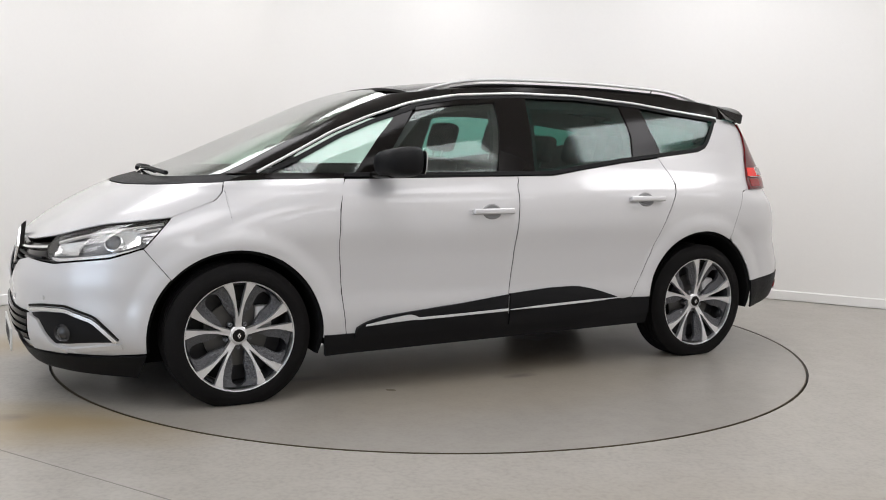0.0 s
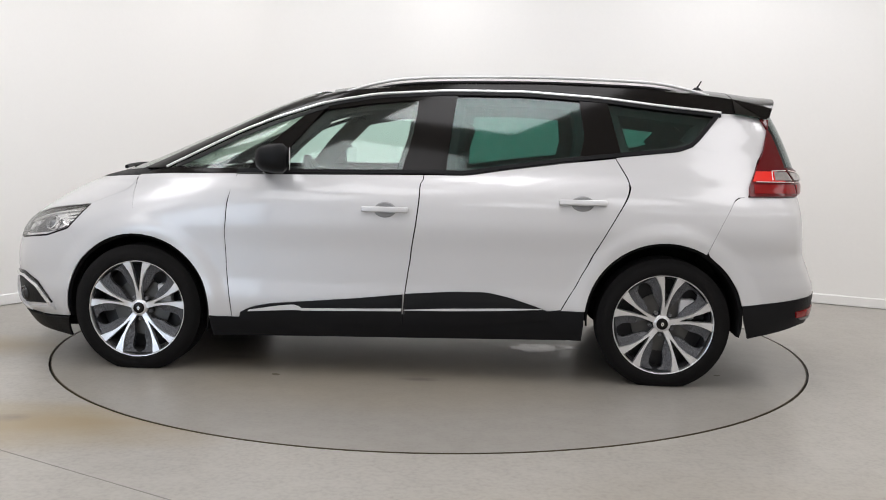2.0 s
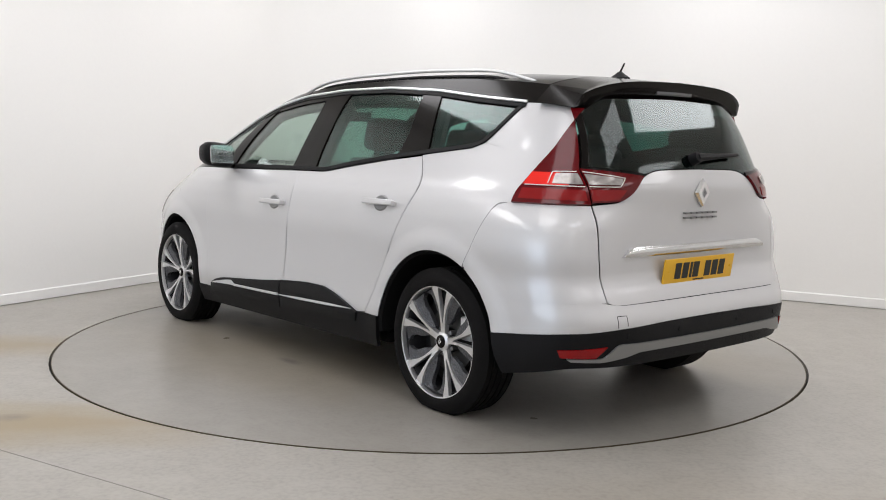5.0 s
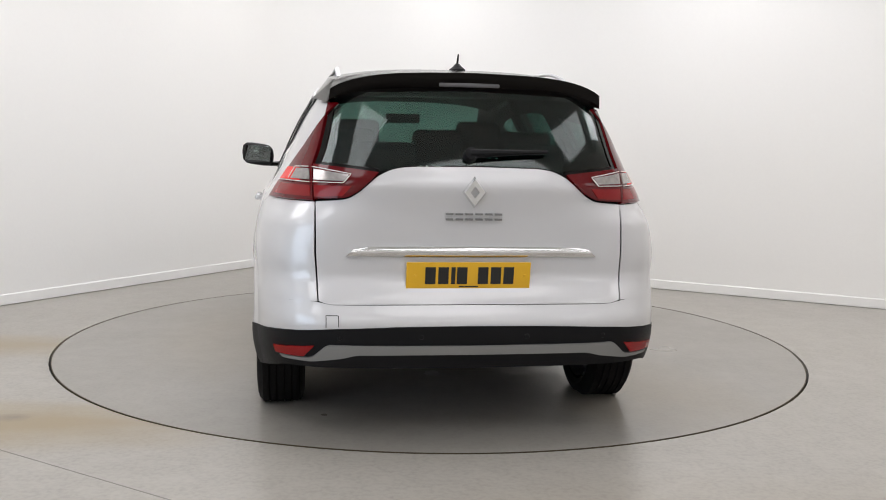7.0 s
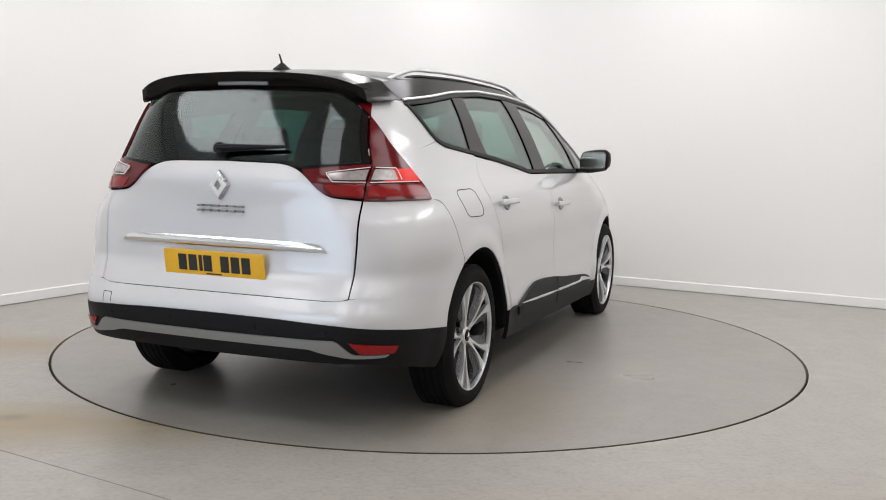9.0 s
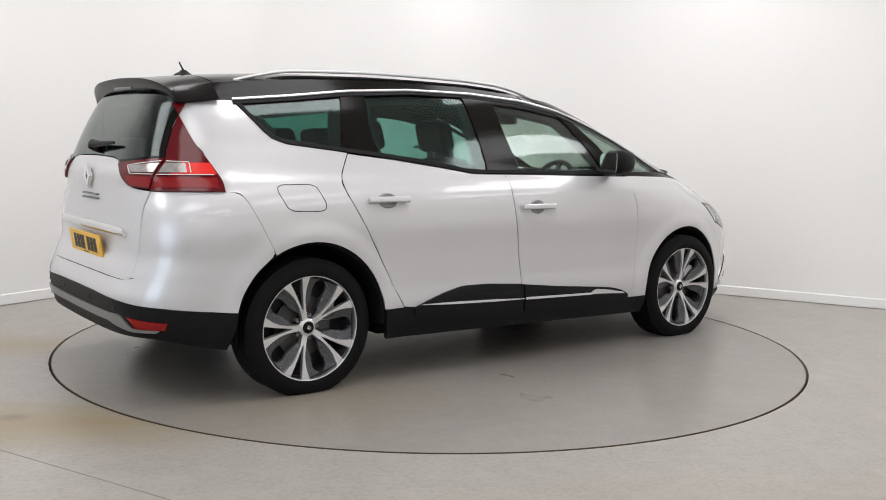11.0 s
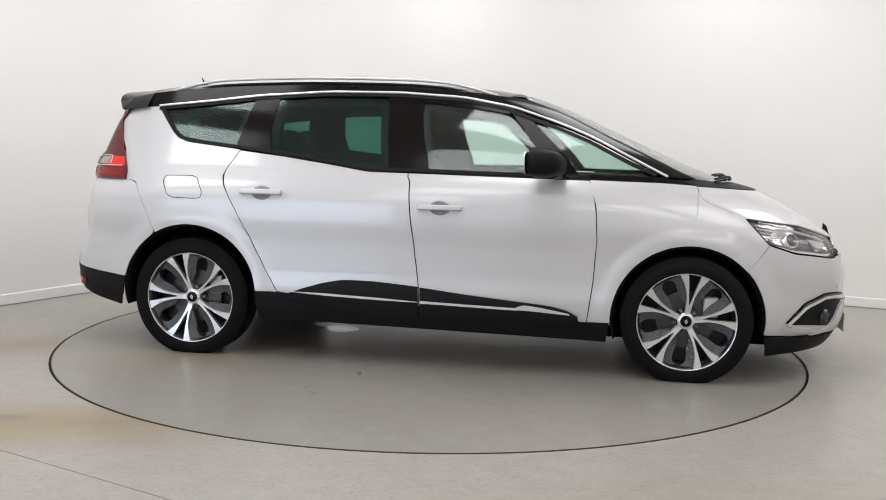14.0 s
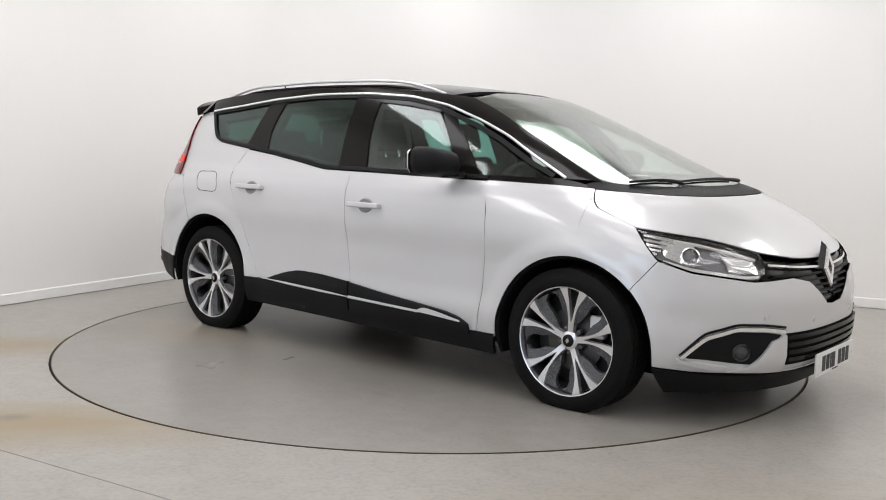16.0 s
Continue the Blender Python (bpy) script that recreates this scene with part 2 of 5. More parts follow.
def skirting(line):
    bm = bmesh.new()
    rows = []
    for i, p in enumerate(line):
        t = (line[min(i + 1, len(line) - 1)] - line[max(i - 1, 0)]).normalized()
        into = Vector((t.y, -t.x))
        rows.append([bm.verts.new((q.x, q.y, z)) for q, z in ((p + into * 0.002, 0.005), (p + into * 0.016, 0.005), (p + into * 0.015, 0.075), (p + into * 0.008, 0.083), (p + into * 0.002, 0.083))])
    for a, b in zip(rows, rows[1:]):
        for j in range(4):
            bm.faces.new((a[j], b[j], b[j + 1], a[j + 1]))
    bmesh.ops.recalc_face_normals(bm, faces=bm.faces)
    return tagged(part("baseboard", bm, SKIRT), "low white painted skirting along the studio wall", "skirting", kind="structure")


far = wall_line()
inner = [CORNER + E1 * LEN1] + far + [CORNER + E2 * LEN2]
wall("wall_north", inner, "plain off-white studio wall with a rounded corner")
end1, end2, back = CORNER + E1 * LEN1, CORNER + E2 * LEN2, CORNER + E1 * LEN1 + E2 * LEN2
wall("wall_east", [end2, back], "plain off-white studio wall")
wall("wall_south", [back, end1], "plain off-white studio wall")
skirting(inner)

bm = bmesh.new()
ringv = [[bm.verts.new((r * math.cos(2 * math.pi * i / 128), r * math.sin(2 * math.pi * i / 128), z)) for i in range(128)] for r, z in ((RING + 0.007, -0.03), (RING + 0.007, 0.0))]
hull = [room(-0.2, -0.2), room(LEN1 + 0.2, -0.2), room(LEN1 + 0.2, LEN2 + 0.2), room(-0.2, LEN2 + 0.2)]
outer = []
for i in range(128):
    d = Vector((math.cos(2 * math.pi * i / 128), math.sin(2 * math.pi * i / 128)))
    best = 1e9
    for p, q in zip(hull, hull[1:] + hull[:1]):
        e = Vector((q.x - p.x, q.y - p.y))
        den = d.x * e.y - d.y * e.x
        if abs(den) > 1e-9:
            k = (p.x * e.y - p.y * e.x) / den
            u = (p.x * d.y - p.y * d.x) / den
            if k > 0 and -1e-6 <= u <= 1 + 1e-6:
                best = min(best, k)
    outer.append(bm.verts.new((d.x * best, d.y * best, 0)))
for i in range(128):
    j = (i + 1) % 128
    bm.faces.new((ringv[1][i], outer[i], outer[j], ringv[1][j]))
    bm.faces.new((ringv[0][i], ringv[1][i], ringv[1][j], ringv[0][j]))
tagged(part("floor", bm, FLOOR, smooth=0), "grey painted concrete floor with sandy stains", "floor", kind="structure")

bm = bmesh.new()
box(bm, (-1.9, -0.0025, -0.01), (2.6, 0.0025, 0.0008), 0, Matrix.Translation((-1.35, -2.52, 0)) @ pose(0, 0, 0, 0, 0, -31.5))
tagged(part("floor_joint", bm, JOINT, smooth=0), "thin filled joint across the painted floor", "floor joint", kind="structure")

bm = bmesh.new()
box(bm, (0, 0, HIGH), (LEN1, LEN2, HIGH + 0.1))
for v in bm.verts:
    v.co = room(v.co.x, v.co.y, v.co.z)
tagged(part("ceiling", bm, WALL, smooth=0), "plain white ceiling", "ceiling", kind="structure")

for a, b in LAMPS:
    lamp = new("ceiling_light")
    lamp.matrix_world = Matrix.Translation(room(a, b, HIGH)) @ pose(0, 0, 0, 0, 0, math.degrees(math.atan2(E1.y, E1.x)))
    bm = bmesh.new()
    for sx, sy, w, d in ((0, 0.63, 1.0, 0.025), (0, -0.63, 1.0, 0.025), (0.975, 0, 0.025, 0.605), (-0.975, 0, 0.025, 0.605)):
        box(bm, (sx - w, sy - d, -0.075), (sx + w, sy + d, -0.001), 0.004)
    part("frame", bm, SKIRT, lamp)
    tagged(lamp, "white rectangular ceiling light panel", "ceiling light", "ceiling lights")

# the glazed shutter door that lets daylight in behind the camera
door = new("shutter_door")
bm = bmesh.new()
door.matrix_world = Matrix.Translation(room(LEN1, 2.6)) @ pose(0, 0, 0, 0, 0, math.degrees(math.atan2(E2.y, E2.x)))
box(bm, (-1.7, 0.01, 0.15), (1.7, 0.03, 2.75))
part("glazing", bm, DAY, door, "frosted glazing lit by daylight", 0)
for lo, hi in (((-1.85, 0.004, 0), (-1.7, 0.08, 2.9)), ((1.7, 0.004, 0), (1.85, 0.08, 2.9)), ((-1.7, 0.004, 2.75), (1.7, 0.08, 2.9)), ((-1.7, 0.004, 0), (1.7, 0.08, 0.15)), ((-1.7, 0.031, 1.2), (1.7, 0.06, 1.28))):
    bm = bmesh.new()
    box(bm, lo, hi, 0.006)
    part("rail", bm, PLASTIC, door)
tagged(door, "glazed shutter door lit by daylight outside", "door")

# the turntable turns with the car
turntable = new("turntable")
bm = bmesh.new()
revolve(bm, [(0.0001, -0.0), (0.8, 0), (1.6, 0), (RING - 0.009, 0.0), (RING - 0.009, -0.03)], 128, "Z")
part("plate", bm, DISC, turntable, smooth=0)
bm = bmesh.new()
revolve(bm, [(RING - 0.009, -0.03), (RING - 0.009, 0.001), (RING - 0.005, 0.001), (RING - 0.005, -0.03)], 128, "Z")
part("edge_trim", bm, BRASS, turntable, "worn brass edge strip")
bm = bmesh.new()
revolve(bm, [(RING - 0.04, -0.02), (RING + 0.02, -0.02)], 128, "Z")
tagged(part("groove", bm, GROOVE), "dark gap round the floor turntable", "gap", kind="structure")
# shiny patches on the plate, with the far wall's reflection painted pale
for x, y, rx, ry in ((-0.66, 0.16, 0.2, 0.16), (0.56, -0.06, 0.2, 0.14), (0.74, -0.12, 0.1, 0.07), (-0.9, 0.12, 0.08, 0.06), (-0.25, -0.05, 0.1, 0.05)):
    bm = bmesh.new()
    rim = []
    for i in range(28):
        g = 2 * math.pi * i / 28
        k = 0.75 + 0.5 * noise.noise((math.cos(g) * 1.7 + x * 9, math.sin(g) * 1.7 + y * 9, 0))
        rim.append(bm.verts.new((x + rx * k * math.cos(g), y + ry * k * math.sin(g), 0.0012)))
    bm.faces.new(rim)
    part("patch", bm, PALE_REFLECTION, turntable, "shiny patch with the wall's reflection painted pale", 0)
tagged(turntable, "round grey painted floor turntable with scuffs and stains", "turntable")

# ---------------------------------------------------------------- the car's form
# x ahead, y to its left, z up, from the middle between the axles. At each height the outline is a straight side
# with a rounded nose and tail.
def curve(keys):
    """Smooth monotone-ish cubic through (a, b) pairs."""
    a = [k[0] for k in keys]; b = [k[1] for k in keys]
    n = len(a)
    d = [(b[i + 1] - b[i]) / (a[i + 1] - a[i]) for i in range(n - 1)]
    m = [d[0]] + [0 if d[i - 1] * d[i] <= 0 else 2 * d[i - 1] * d[i] / (d[i - 1] + d[i]) for i in range(1, n - 1)] + [d[-1]]
    def f(x):
        if x <= a[0]:
            return b[0] + m[0] * (x - a[0])
        if x >= a[-1]:
            return b[-1] + m[-1] * (x - a[-1])
        i = next(j for j in range(n - 1) if x <= a[j + 1])
        h = a[i + 1] - a[i]; t = (x - a[i]) / h
        return (b[i] * (1 + 2 * t) * (1 - t) ** 2 + m[i] * h * t * (1 - t) ** 2 + b[i + 1] * t * t * (3 - 2 * t) + m[i + 1] * h * t * t * (t - 1))
    return f
half = curve([(.1,.84),(.2,.885),(.3,.915),(.4,.922),(.52,.912),(.66,.91),(.8,.917),(.9,.908),(.98,.89),(1.04,.861),(1.09,.831),(1.2,.784),(1.35,.716),(1.45,.66),(1.52,.612),(1.6,.55)])
nose = curve([(.1,2.17),(.2,2.27),(.35,2.33),(.55,2.335),(.67,2.31),(.74,2.272),(.82,2.185),(.93,2.015),(1.02,1.825),(1.075,1.62),(1.29,1.105),(1.456,.735),(1.538,.5),(1.6,.2)])
tail = curve([(.1,-2.05),(.2,-2.16),(.35,-2.25),(.5,-2.267),(.6,-2.232),(.72,-2.187),(.95,-2.182),(1.06,-2.188),(1.14,-2.165),(1.3,-2.1),(1.45,-2.02),(1.6,-1.93)])
nf = curve([(.2,3.1),(.8,3.3),(1.0,3.1),(1.1,4.0),(1.6,4.4)])
nr = curve([(.2,4.8),(.5,5.8),(.75,6.6),(.9,6.0),(1.02,4.7),(1.14,4.9),(1.6,6.3)])
lf = curve([(.2,1.56),(.8,1.5),(1.05,1.35),(1.2,1.15),(1.6,.8)])
lr = curve([(.2,1.4),(1.0,1.35),(1.6,1.0)])
lean = curve([(0.0, 0.0), (0.95, 0.0), (1.05, 0.004), (1.25, 0.024), (1.7, 0.028)])
def taper(x, z):
    """The cabin narrows towards the tail."""
    return 1 + lean(z) * (x + 0.6)
def Y0(x, z):
    w, xf, xr = half(z), nose(z), tail(z)
    a, b = xf - lf(z), xr + lr(z)
    if x > a:
        r, n = (x - a) / (xf - a), nf(z)
    elif x < b:
        r, n = (b - x) / (b - xr), nr(z)
    else:
        return w
    return w * max(0.0, 1 - r ** n) ** (1 / n)

def Y(x, z):
    return Y0(x, z) * taper(x, z)


def flare(x, z):
    """The wheel arches stand a little proud of the side."""
    best = 0.0
    for cx, cz in ((1.41, 0.327), (-1.4, 0.35)):
        k = (0.52 - math.hypot(x - cx, z - cz)) / 0.09
        if k > 0:
            k = min(1.0, k)
            best = max(best, 0.011 * k * k * (3 - 2 * k))
    return best


def P(q, z):
    """The skin: q 0..1 the tail from its middle to the side, 1..2 the side, 2..3 the nose."""
    w, a, b = half(z), nose(z) - lf(z), tail(z) + lr(z)
    s = -1 if q < 0 else 1
    q = abs(q)
    if 1 <= q <= 2:
        x = b + (a - b) * (q - 1)
        return Vector((x, s * (w * taper(x, z) + flare(x, z)), z))
    rear = q < 1
    n = nr(z) if rear else nf(z)
    g = (q if rear else 3 - q) * math.pi / 2
    c, d = max(0, math.cos(g)), max(0, math.sin(g))
    k = (c ** n + d ** n) ** (-1 / n)
    x = b - lr(z) * c * k if rear else a + lf(z) * c * k
    return Vector((x, s * (w * d * k * taper(x, z) + flare(x, z)), z))


def SX(x, z):
    a, b = nose(z) - lf(z), tail(z) + lr(z)
    if b <= x <= a:
        return 1 + (x - b) / (a - b), z
    rear = x < b
    r = min(1, (b - x) / lr(z) if rear else (x - a) / lf(z))
    g = math.atan2(Y0(x, z) / half(z), r) / (math.pi / 2)
    return (g if rear else 3 - g), z


def RY(y, z, rear=True):
    n = nr(z) if rear else nf(z)
    s = min(1, y / half(z) / taper(tail(z) if rear else nose(z), z))
    g = math.atan2(s, max(0, 1 - s ** n) ** (1 / n)) / (math.pi / 2)
    return (g if rear else 3 - g), z


def FY(y, z):
    return RY(y, z, False)


KIND = {"x": SX, "r": RY, "f": FY}


def edge(*runs):
    """Points of the skin along runs of (kind, points): finely stepped, as (q, z)."""
    out = []
    for kind, pts in runs:
        if len(pts) == 1:
            out.append(KIND[kind](*pts[0]))
        for (a, z), (b, y) in zip(pts, pts[1:]):
            out += [KIND[kind](a + (b - a) * i / 8, z + (y - z) * i / 8) for i in range(9)]
    return out


def even(pts, n, soft=2):
    """n + 1 points evenly along them, corners rounded a little."""
    p3 = [P(*p) for p in pts]
    far = [0.0]
    for a, b in zip(p3, p3[1:]):
        far.append(far[-1] + (b - a).length)
    out, j = [], 0
    for i in range(n + 1):
        d = far[-1] * i / n
        while j < len(pts) - 2 and far[j + 1] < d:
            j += 1
        h = far[j + 1] - far[j]
        k = (d - far[j]) / h if h > 1e-9 else 0
        out.append(np.array(pts[j]) * (1 - k) + np.array(pts[j + 1]) * k)
    for _ in range(soft):
        out = [out[0]] + [(out[i - 1] + 2 * out[i] + out[i + 1]) / 4 for i in range(1, n)] + [out[n]]
    return out, far[-1]


def normal(q, z):
    e = 0.004
    a = P(q + e, z) - P(q - e, z) if abs(q) > e else Vector((0, 1, 0))
    b = P(q, z + e) - P(q, z - e)
    n = b.cross(a).normalized() if q > 0 else Vector((-1, 0, 0))
    if abs(q) <= e:
        n = Vector((b.z, 0, -b.x)).normalized() * -1
    p = P(q, z)
    if n.dot(Vector((p.x * 0.5, p.y, 0.0))) < 0:
        n = -n
    return n


def skin(bm, bottom, top, left, right, n=24, m=12, out=0.0, thick=0.012, gap=0.0016, sides=(1, -1), centre=False, soft=2, bulge=0.0, ends=(1, 1)):
    """A panel of the skin between four edges, proud of it by out, with thickness; on the sides given, or across the middle."""
    (B, lb), (T, _) = even(bottom, n, soft), even(top, n, soft)
    (L, ll), (R, _) = even(left, m, soft), even(right, m, soft)
    gu, gv = min(0.2, gap / max(lb, 0.01)), min(0.2, gap / max(ll, 0.01))
    grid = []
    for i in range(n + 1):
        col = []
        u = i / n
        for j in range(m + 1):
            v = j / m
            c = (1 - v) * B[i] + v * T[i] + (1 - u) * L[j] + u * R[j] - ((1 - u) * (1 - v) * B[0] + u * (1 - v) * B[n] + (1 - u) * v * T[0] + u * v * T[n])
            col.append(c)
        grid.append(col)
    if gap:
        def pull(i, j, di, dj, k):
            grid[i][j] = grid[i][j] + (grid[i + di][j + dj] - grid[i][j]) * k
        ku, kv = min(0.8, gu * n), min(0.8, gv * m)
        for j in range(m + 1):
            if not centre:
                pull(0, j, 1, 0, min(0.8, ku * ends[0]))
            pull(n, j, -1, 0, min(0.8, ku * ends[1]))
        for i in range(n + 1):
            pull(i, 0, 0, 1, kv), pull(i, m, 0, -1, kv)
    pts = []
    for i in range(n + 1):
        col = []
        for j in range(m + 1):
            q, z = grid[i][j]
            nn = normal(q, z)
            o = out + bulge * math.sin(math.pi * j / m) * (1 if centre else math.sin(math.pi * i / n) ** 0.5)
            p = P(q, z)
            if centre and i == 0:
                p.y = 0
                nn = Vector((nn.x, 0, nn.z)).normalized()
            col.append((p + nn * o, p + nn * (o - thick), nn))
        pts.append(col)

    def flip(p, s):
        return Vector((p.x, p.y * s, p.z))

    normals = []
    for s in ((1,) if centre else sides):
        cols = [[tuple(flip(k, s) for k in c) for c in col] for col in pts]
        if centre:
            cols = [[tuple(flip(k, -1) for k in c) for c in col] for col in pts[:0:-1]] + cols
        F = [[bm.verts.new(c[0]) for c in col] for col in cols]
        K = [[bm.verts.new(c[1]) for c in col] for col in cols]
        normals += [c[2] for col in cols for c in col] + [-c[2] for col in cols for c in col]
        a, b = len(cols) - 1, m
        made = []
        for i in range(a):
            for j in range(b):
                made.append(bm.faces.new((F[i][j], F[i + 1][j], F[i + 1][j + 1], F[i][j + 1])))
                made.append(bm.faces.new((K[i][j], K[i][j + 1], K[i + 1][j + 1], K[i + 1][j])))
        for i in range(a):
            made.append(bm.faces.new((F[i][0], K[i][0], K[i + 1][0], F[i + 1][0])))
            made.append(bm.faces.new((F[i][b], F[i + 1][b], K[i + 1][b], K[i][b])))
        for j in range(b):
            made.append(bm.faces.new((F[0][j], F[0][j + 1], K[0][j + 1], K[0][j])))
            made.append(bm.faces.new((F[a][j], K[a][j], K[a][j + 1], F[a][j + 1])))
        bmesh.ops.recalc_face_normals(bm, faces=made)
    return normals


def strip(bm, path, wide, high, base=0.0, n=40, sides=(1, -1), soft=2, taper=False):
    """A raised moulding along a path on the skin."""
    pts, _ = even(path, n, soft)
    for s in sides:
        rows = []
        for i, (q, z) in enumerate(pts):
            p, nn = P(q, z), normal(q, z)
            t = (P(*pts[min(i + 1, n)]) - P(*pts[max(i - 1, 0)])).normalized()
            u = nn.cross(t).normalized()
            w = wide / 2 * (min(1, 0.15 + 3 * i / n, 0.15 + 3 * (n - i) / n) if taper else 1)
            row = [p + u * w + nn * base, p + u * w * 0.8 + nn * (base + high), p - u * w * 0.8 + nn * (base + high), p - u * w + nn * base]
            rows.append([bm.verts.new((r.x, r.y * s, r.z)) for r in row])
        made = []
        for a, b in zip(rows, rows[1:]):
            for j in range(4):
                made.append(bm.faces.new((a[j], a[(j + 1) % 4], b[(j + 1) % 4], b[j])))
        made += [bm.faces.new(rows[0]), bm.faces.new(rows[-1][::-1])]
        bmesh.ops.recalc_face_normals(bm, faces=made)


def on_skin(q, z, out=0.0, side=1):
    """A frame at a point of the skin: x along it, y up, z outwards."""
    p, nn = P(q, z), normal(q, z)
    p = p + nn * out
    p.y, nn.y = p.y * side, nn.y * side
    u = Vector((0, 0, 1)).cross(nn).normalized()
    v = nn.cross(u)
    return Matrix(((u.x, v.x, nn.x, p.x), (u.y, v.y, nn.y, p.y), (u.z, v.z, nn.z, p.z), (0, 0, 0, 1)))

# ---------------------------------------------------------------- the car
car = tagged(new("car"), "silver seven-seat people carrier with a black roof, parked on the turntable", "car")
HUB_Z, AXLE = 0.329, 1.404


def arc(cx, cz, r, a, b, n=14):
    return [(cx + r * math.cos(radians(a + (b - a) * i / n)), cz + r * math.sin(radians(a + (b - a) * i / n))) for i in range(n + 1)]


ARCH_F, ARCH_R = (1.41, 0.327, 0.41), (-1.40, 0.35, 0.41)
DOOR_F = [(0.88, 0.3), (0.908, 0.518), (0.92, 0.753), (0.91, 0.925), (0.87, 1.068)]
DOOR_B = [(-0.04, 0.3), (-0.05, 0.488), (-0.07, 0.608), (-0.1, 0.82), (-0.13, 1.084)]
DOOR_R = [(-0.87, 0.392), (-1.11, 0.827), (-1.2, 0.985), (-1.217, 1.04), (-1.2, 1.09), (-1.14, 1.19)]
SEAM_F = [(1.71, 0.605), (1.82, 0.745)]
SEAM_R = [(-1.605, 0.705), (-1.68, 0.861), (-1.745, 0.985), (-1.765, 1.0), (-1.825, 1.002)]
HOODCUT = [(1.69, 0.887), (1.6, 0.922), (1.49, 0.965), (1.455, 1.0), (1.435, 1.046)]
LAMP_SIDE = [(-1.825, 1.002), (-1.824, 1.05), (-1.862, 1.13), (-1.917, 1.235), (-1.945, 1.33), (-1.963, 1.405)]
CHROME_LINE = [(1.28, 1.09), (1.1, 1.18), (0.88, 1.292), (0.69, 1.37), (0.43, 1.456), (0.15, 1.507), (-0.23, 1.532), (-0.65, 1.533), (-1.06, 1.507), (-1.39, 1.468), (-1.7, 1.438)]
BELT = [(1.435, 1.05), (1.25, 1.062), (0.87, 1.072), (-0.13, 1.086), (-0.36, 1.088), (-0.57, 1.122), (-0.88, 1.165), (-1.14, 1.194), (-1.47, 1.23), (-1.545, 1.257), (-1.7, 1.436)]
ROOF_EDGE = [(0.45, 1.505), (0.15, 1.542), (-0.26, 1.572), (-0.75, 1.578), (-1.24, 1.563), (-1.59, 1.537), (-1.79, 1.515), (-1.99, 1.485)]


PANEL_OF = {}


def body_panel(name, label, *pieces, mat=PAINT, **kw):
    for s in (1, -1):
        bm = bmesh.new()
        nn = []
        for edges in pieces:
            nn += skin(bm, *edges, sides=(s,), **kw)
        PANEL_OF[name, s] = part(name, bm, mat, car, label, normals=nn)


# side panels
fender = [
    (edge(("x", arc(*ARCH_F, 42.7, 120) + [(0.92, 0.753)])), edge(("x", [SEAM_F[1], (1.69, 0.887)]), ("x", HOODCUT), ("x", BELT[:3])), edge(("x", SEAM_F)), edge(("x", DOOR_F[2:]))),
    (edge(("x", DOOR_F[:3])), edge(("x", arc(*ARCH_F, 184, 120))), edge(("x", [DOOR_F[0], (1.001, 0.298)])), edge(("x", [DOOR_F[2], arc(*ARCH_F, 120, 120, 1)[0]])))]
fdoor = (edge(("x", [(0.88, 0.3), (-0.04, 0.3)])), edge(("x", [(0.87, 1.072), (-0.13, 1.086)])), edge(("x", DOOR_F)), edge(("x", DOOR_B)))
rdoor = (edge(("x", [(-0.04, 0.3), (-0.87, 0.392)])), edge(("x", BELT[3:8])), edge(("x", DOOR_B)), edge(("x", DOOR_R)))
quarter = [
    (edge(("x", [DOOR_R[1]] + arc(*ARCH_R, 60, 120))), edge(("x", BELT[7:10]), ("x", [(-1.884, 1.19)])), edge(("x", DOOR_R[1:])),
     edge(("x", SEAM_R), ("x", LAMP_SIDE[1:3]), ("x", [(-1.884, 1.19)]))),
    (edge(("x", DOOR_R[:2])), edge(("x", arc(*ARCH_R, 6, 60))), edge(("x", [DOOR_R[0], (-0.992, 0.393)])), edge(("x", [DOOR_R[1], arc(*ARCH_R, 60, 60, 1)[0]])))]
dpillar = (edge(("x", [(-1.545, 1.257), (-1.884, 1.19)])), edge(("x", [(-1.7, 1.44), (-1.79, 1.435), (-1.963, 1.405)])),
           edge(("x", BELT[9:])), edge(("x", [(-1.884, 1.19)] + LAMP_SIDE[3:])))
body_panel("front_fender", "", *fender, n=70, m=20, soft=0, gap=0.0)
body_panel("front_door", "", fdoor, n=40, m=30, gap=0.005, ends=(1.15, 0.55))
body_panel("rear_door", "", rdoor, n=40, m=30, gap=0.005, ends=(0.55, 1.15))
body_panel("quarter_panel", "", *quarter, n=50, m=24, soft=0, gap=0.0)
body_panel("rear_pillar", "", dpillar, n=16, m=14, gap=0.0)

# hood, bumpers and tailgate
bm = bmesh.new()
nn = skin(bm, edge(("f", [(0.0, 0.745), (0.13, 0.748), (0.3, 0.757), (0.5, 0.789)]), ("x", [(1.97, 0.852), (1.69, 0.889)])),
     edge(("f", [(0.0, 1.016), (0.3, 1.018), (0.55, 1.026)]), ("x", [HOODCUT[-1]])),
     edge(("f", [(0, 0.745), (0, 1.016)])), edge(("x", HOODCUT)), n=30, m=30, centre=True, gap=0.0045)
part("hood", bm, PAINT, car, normals=nn)

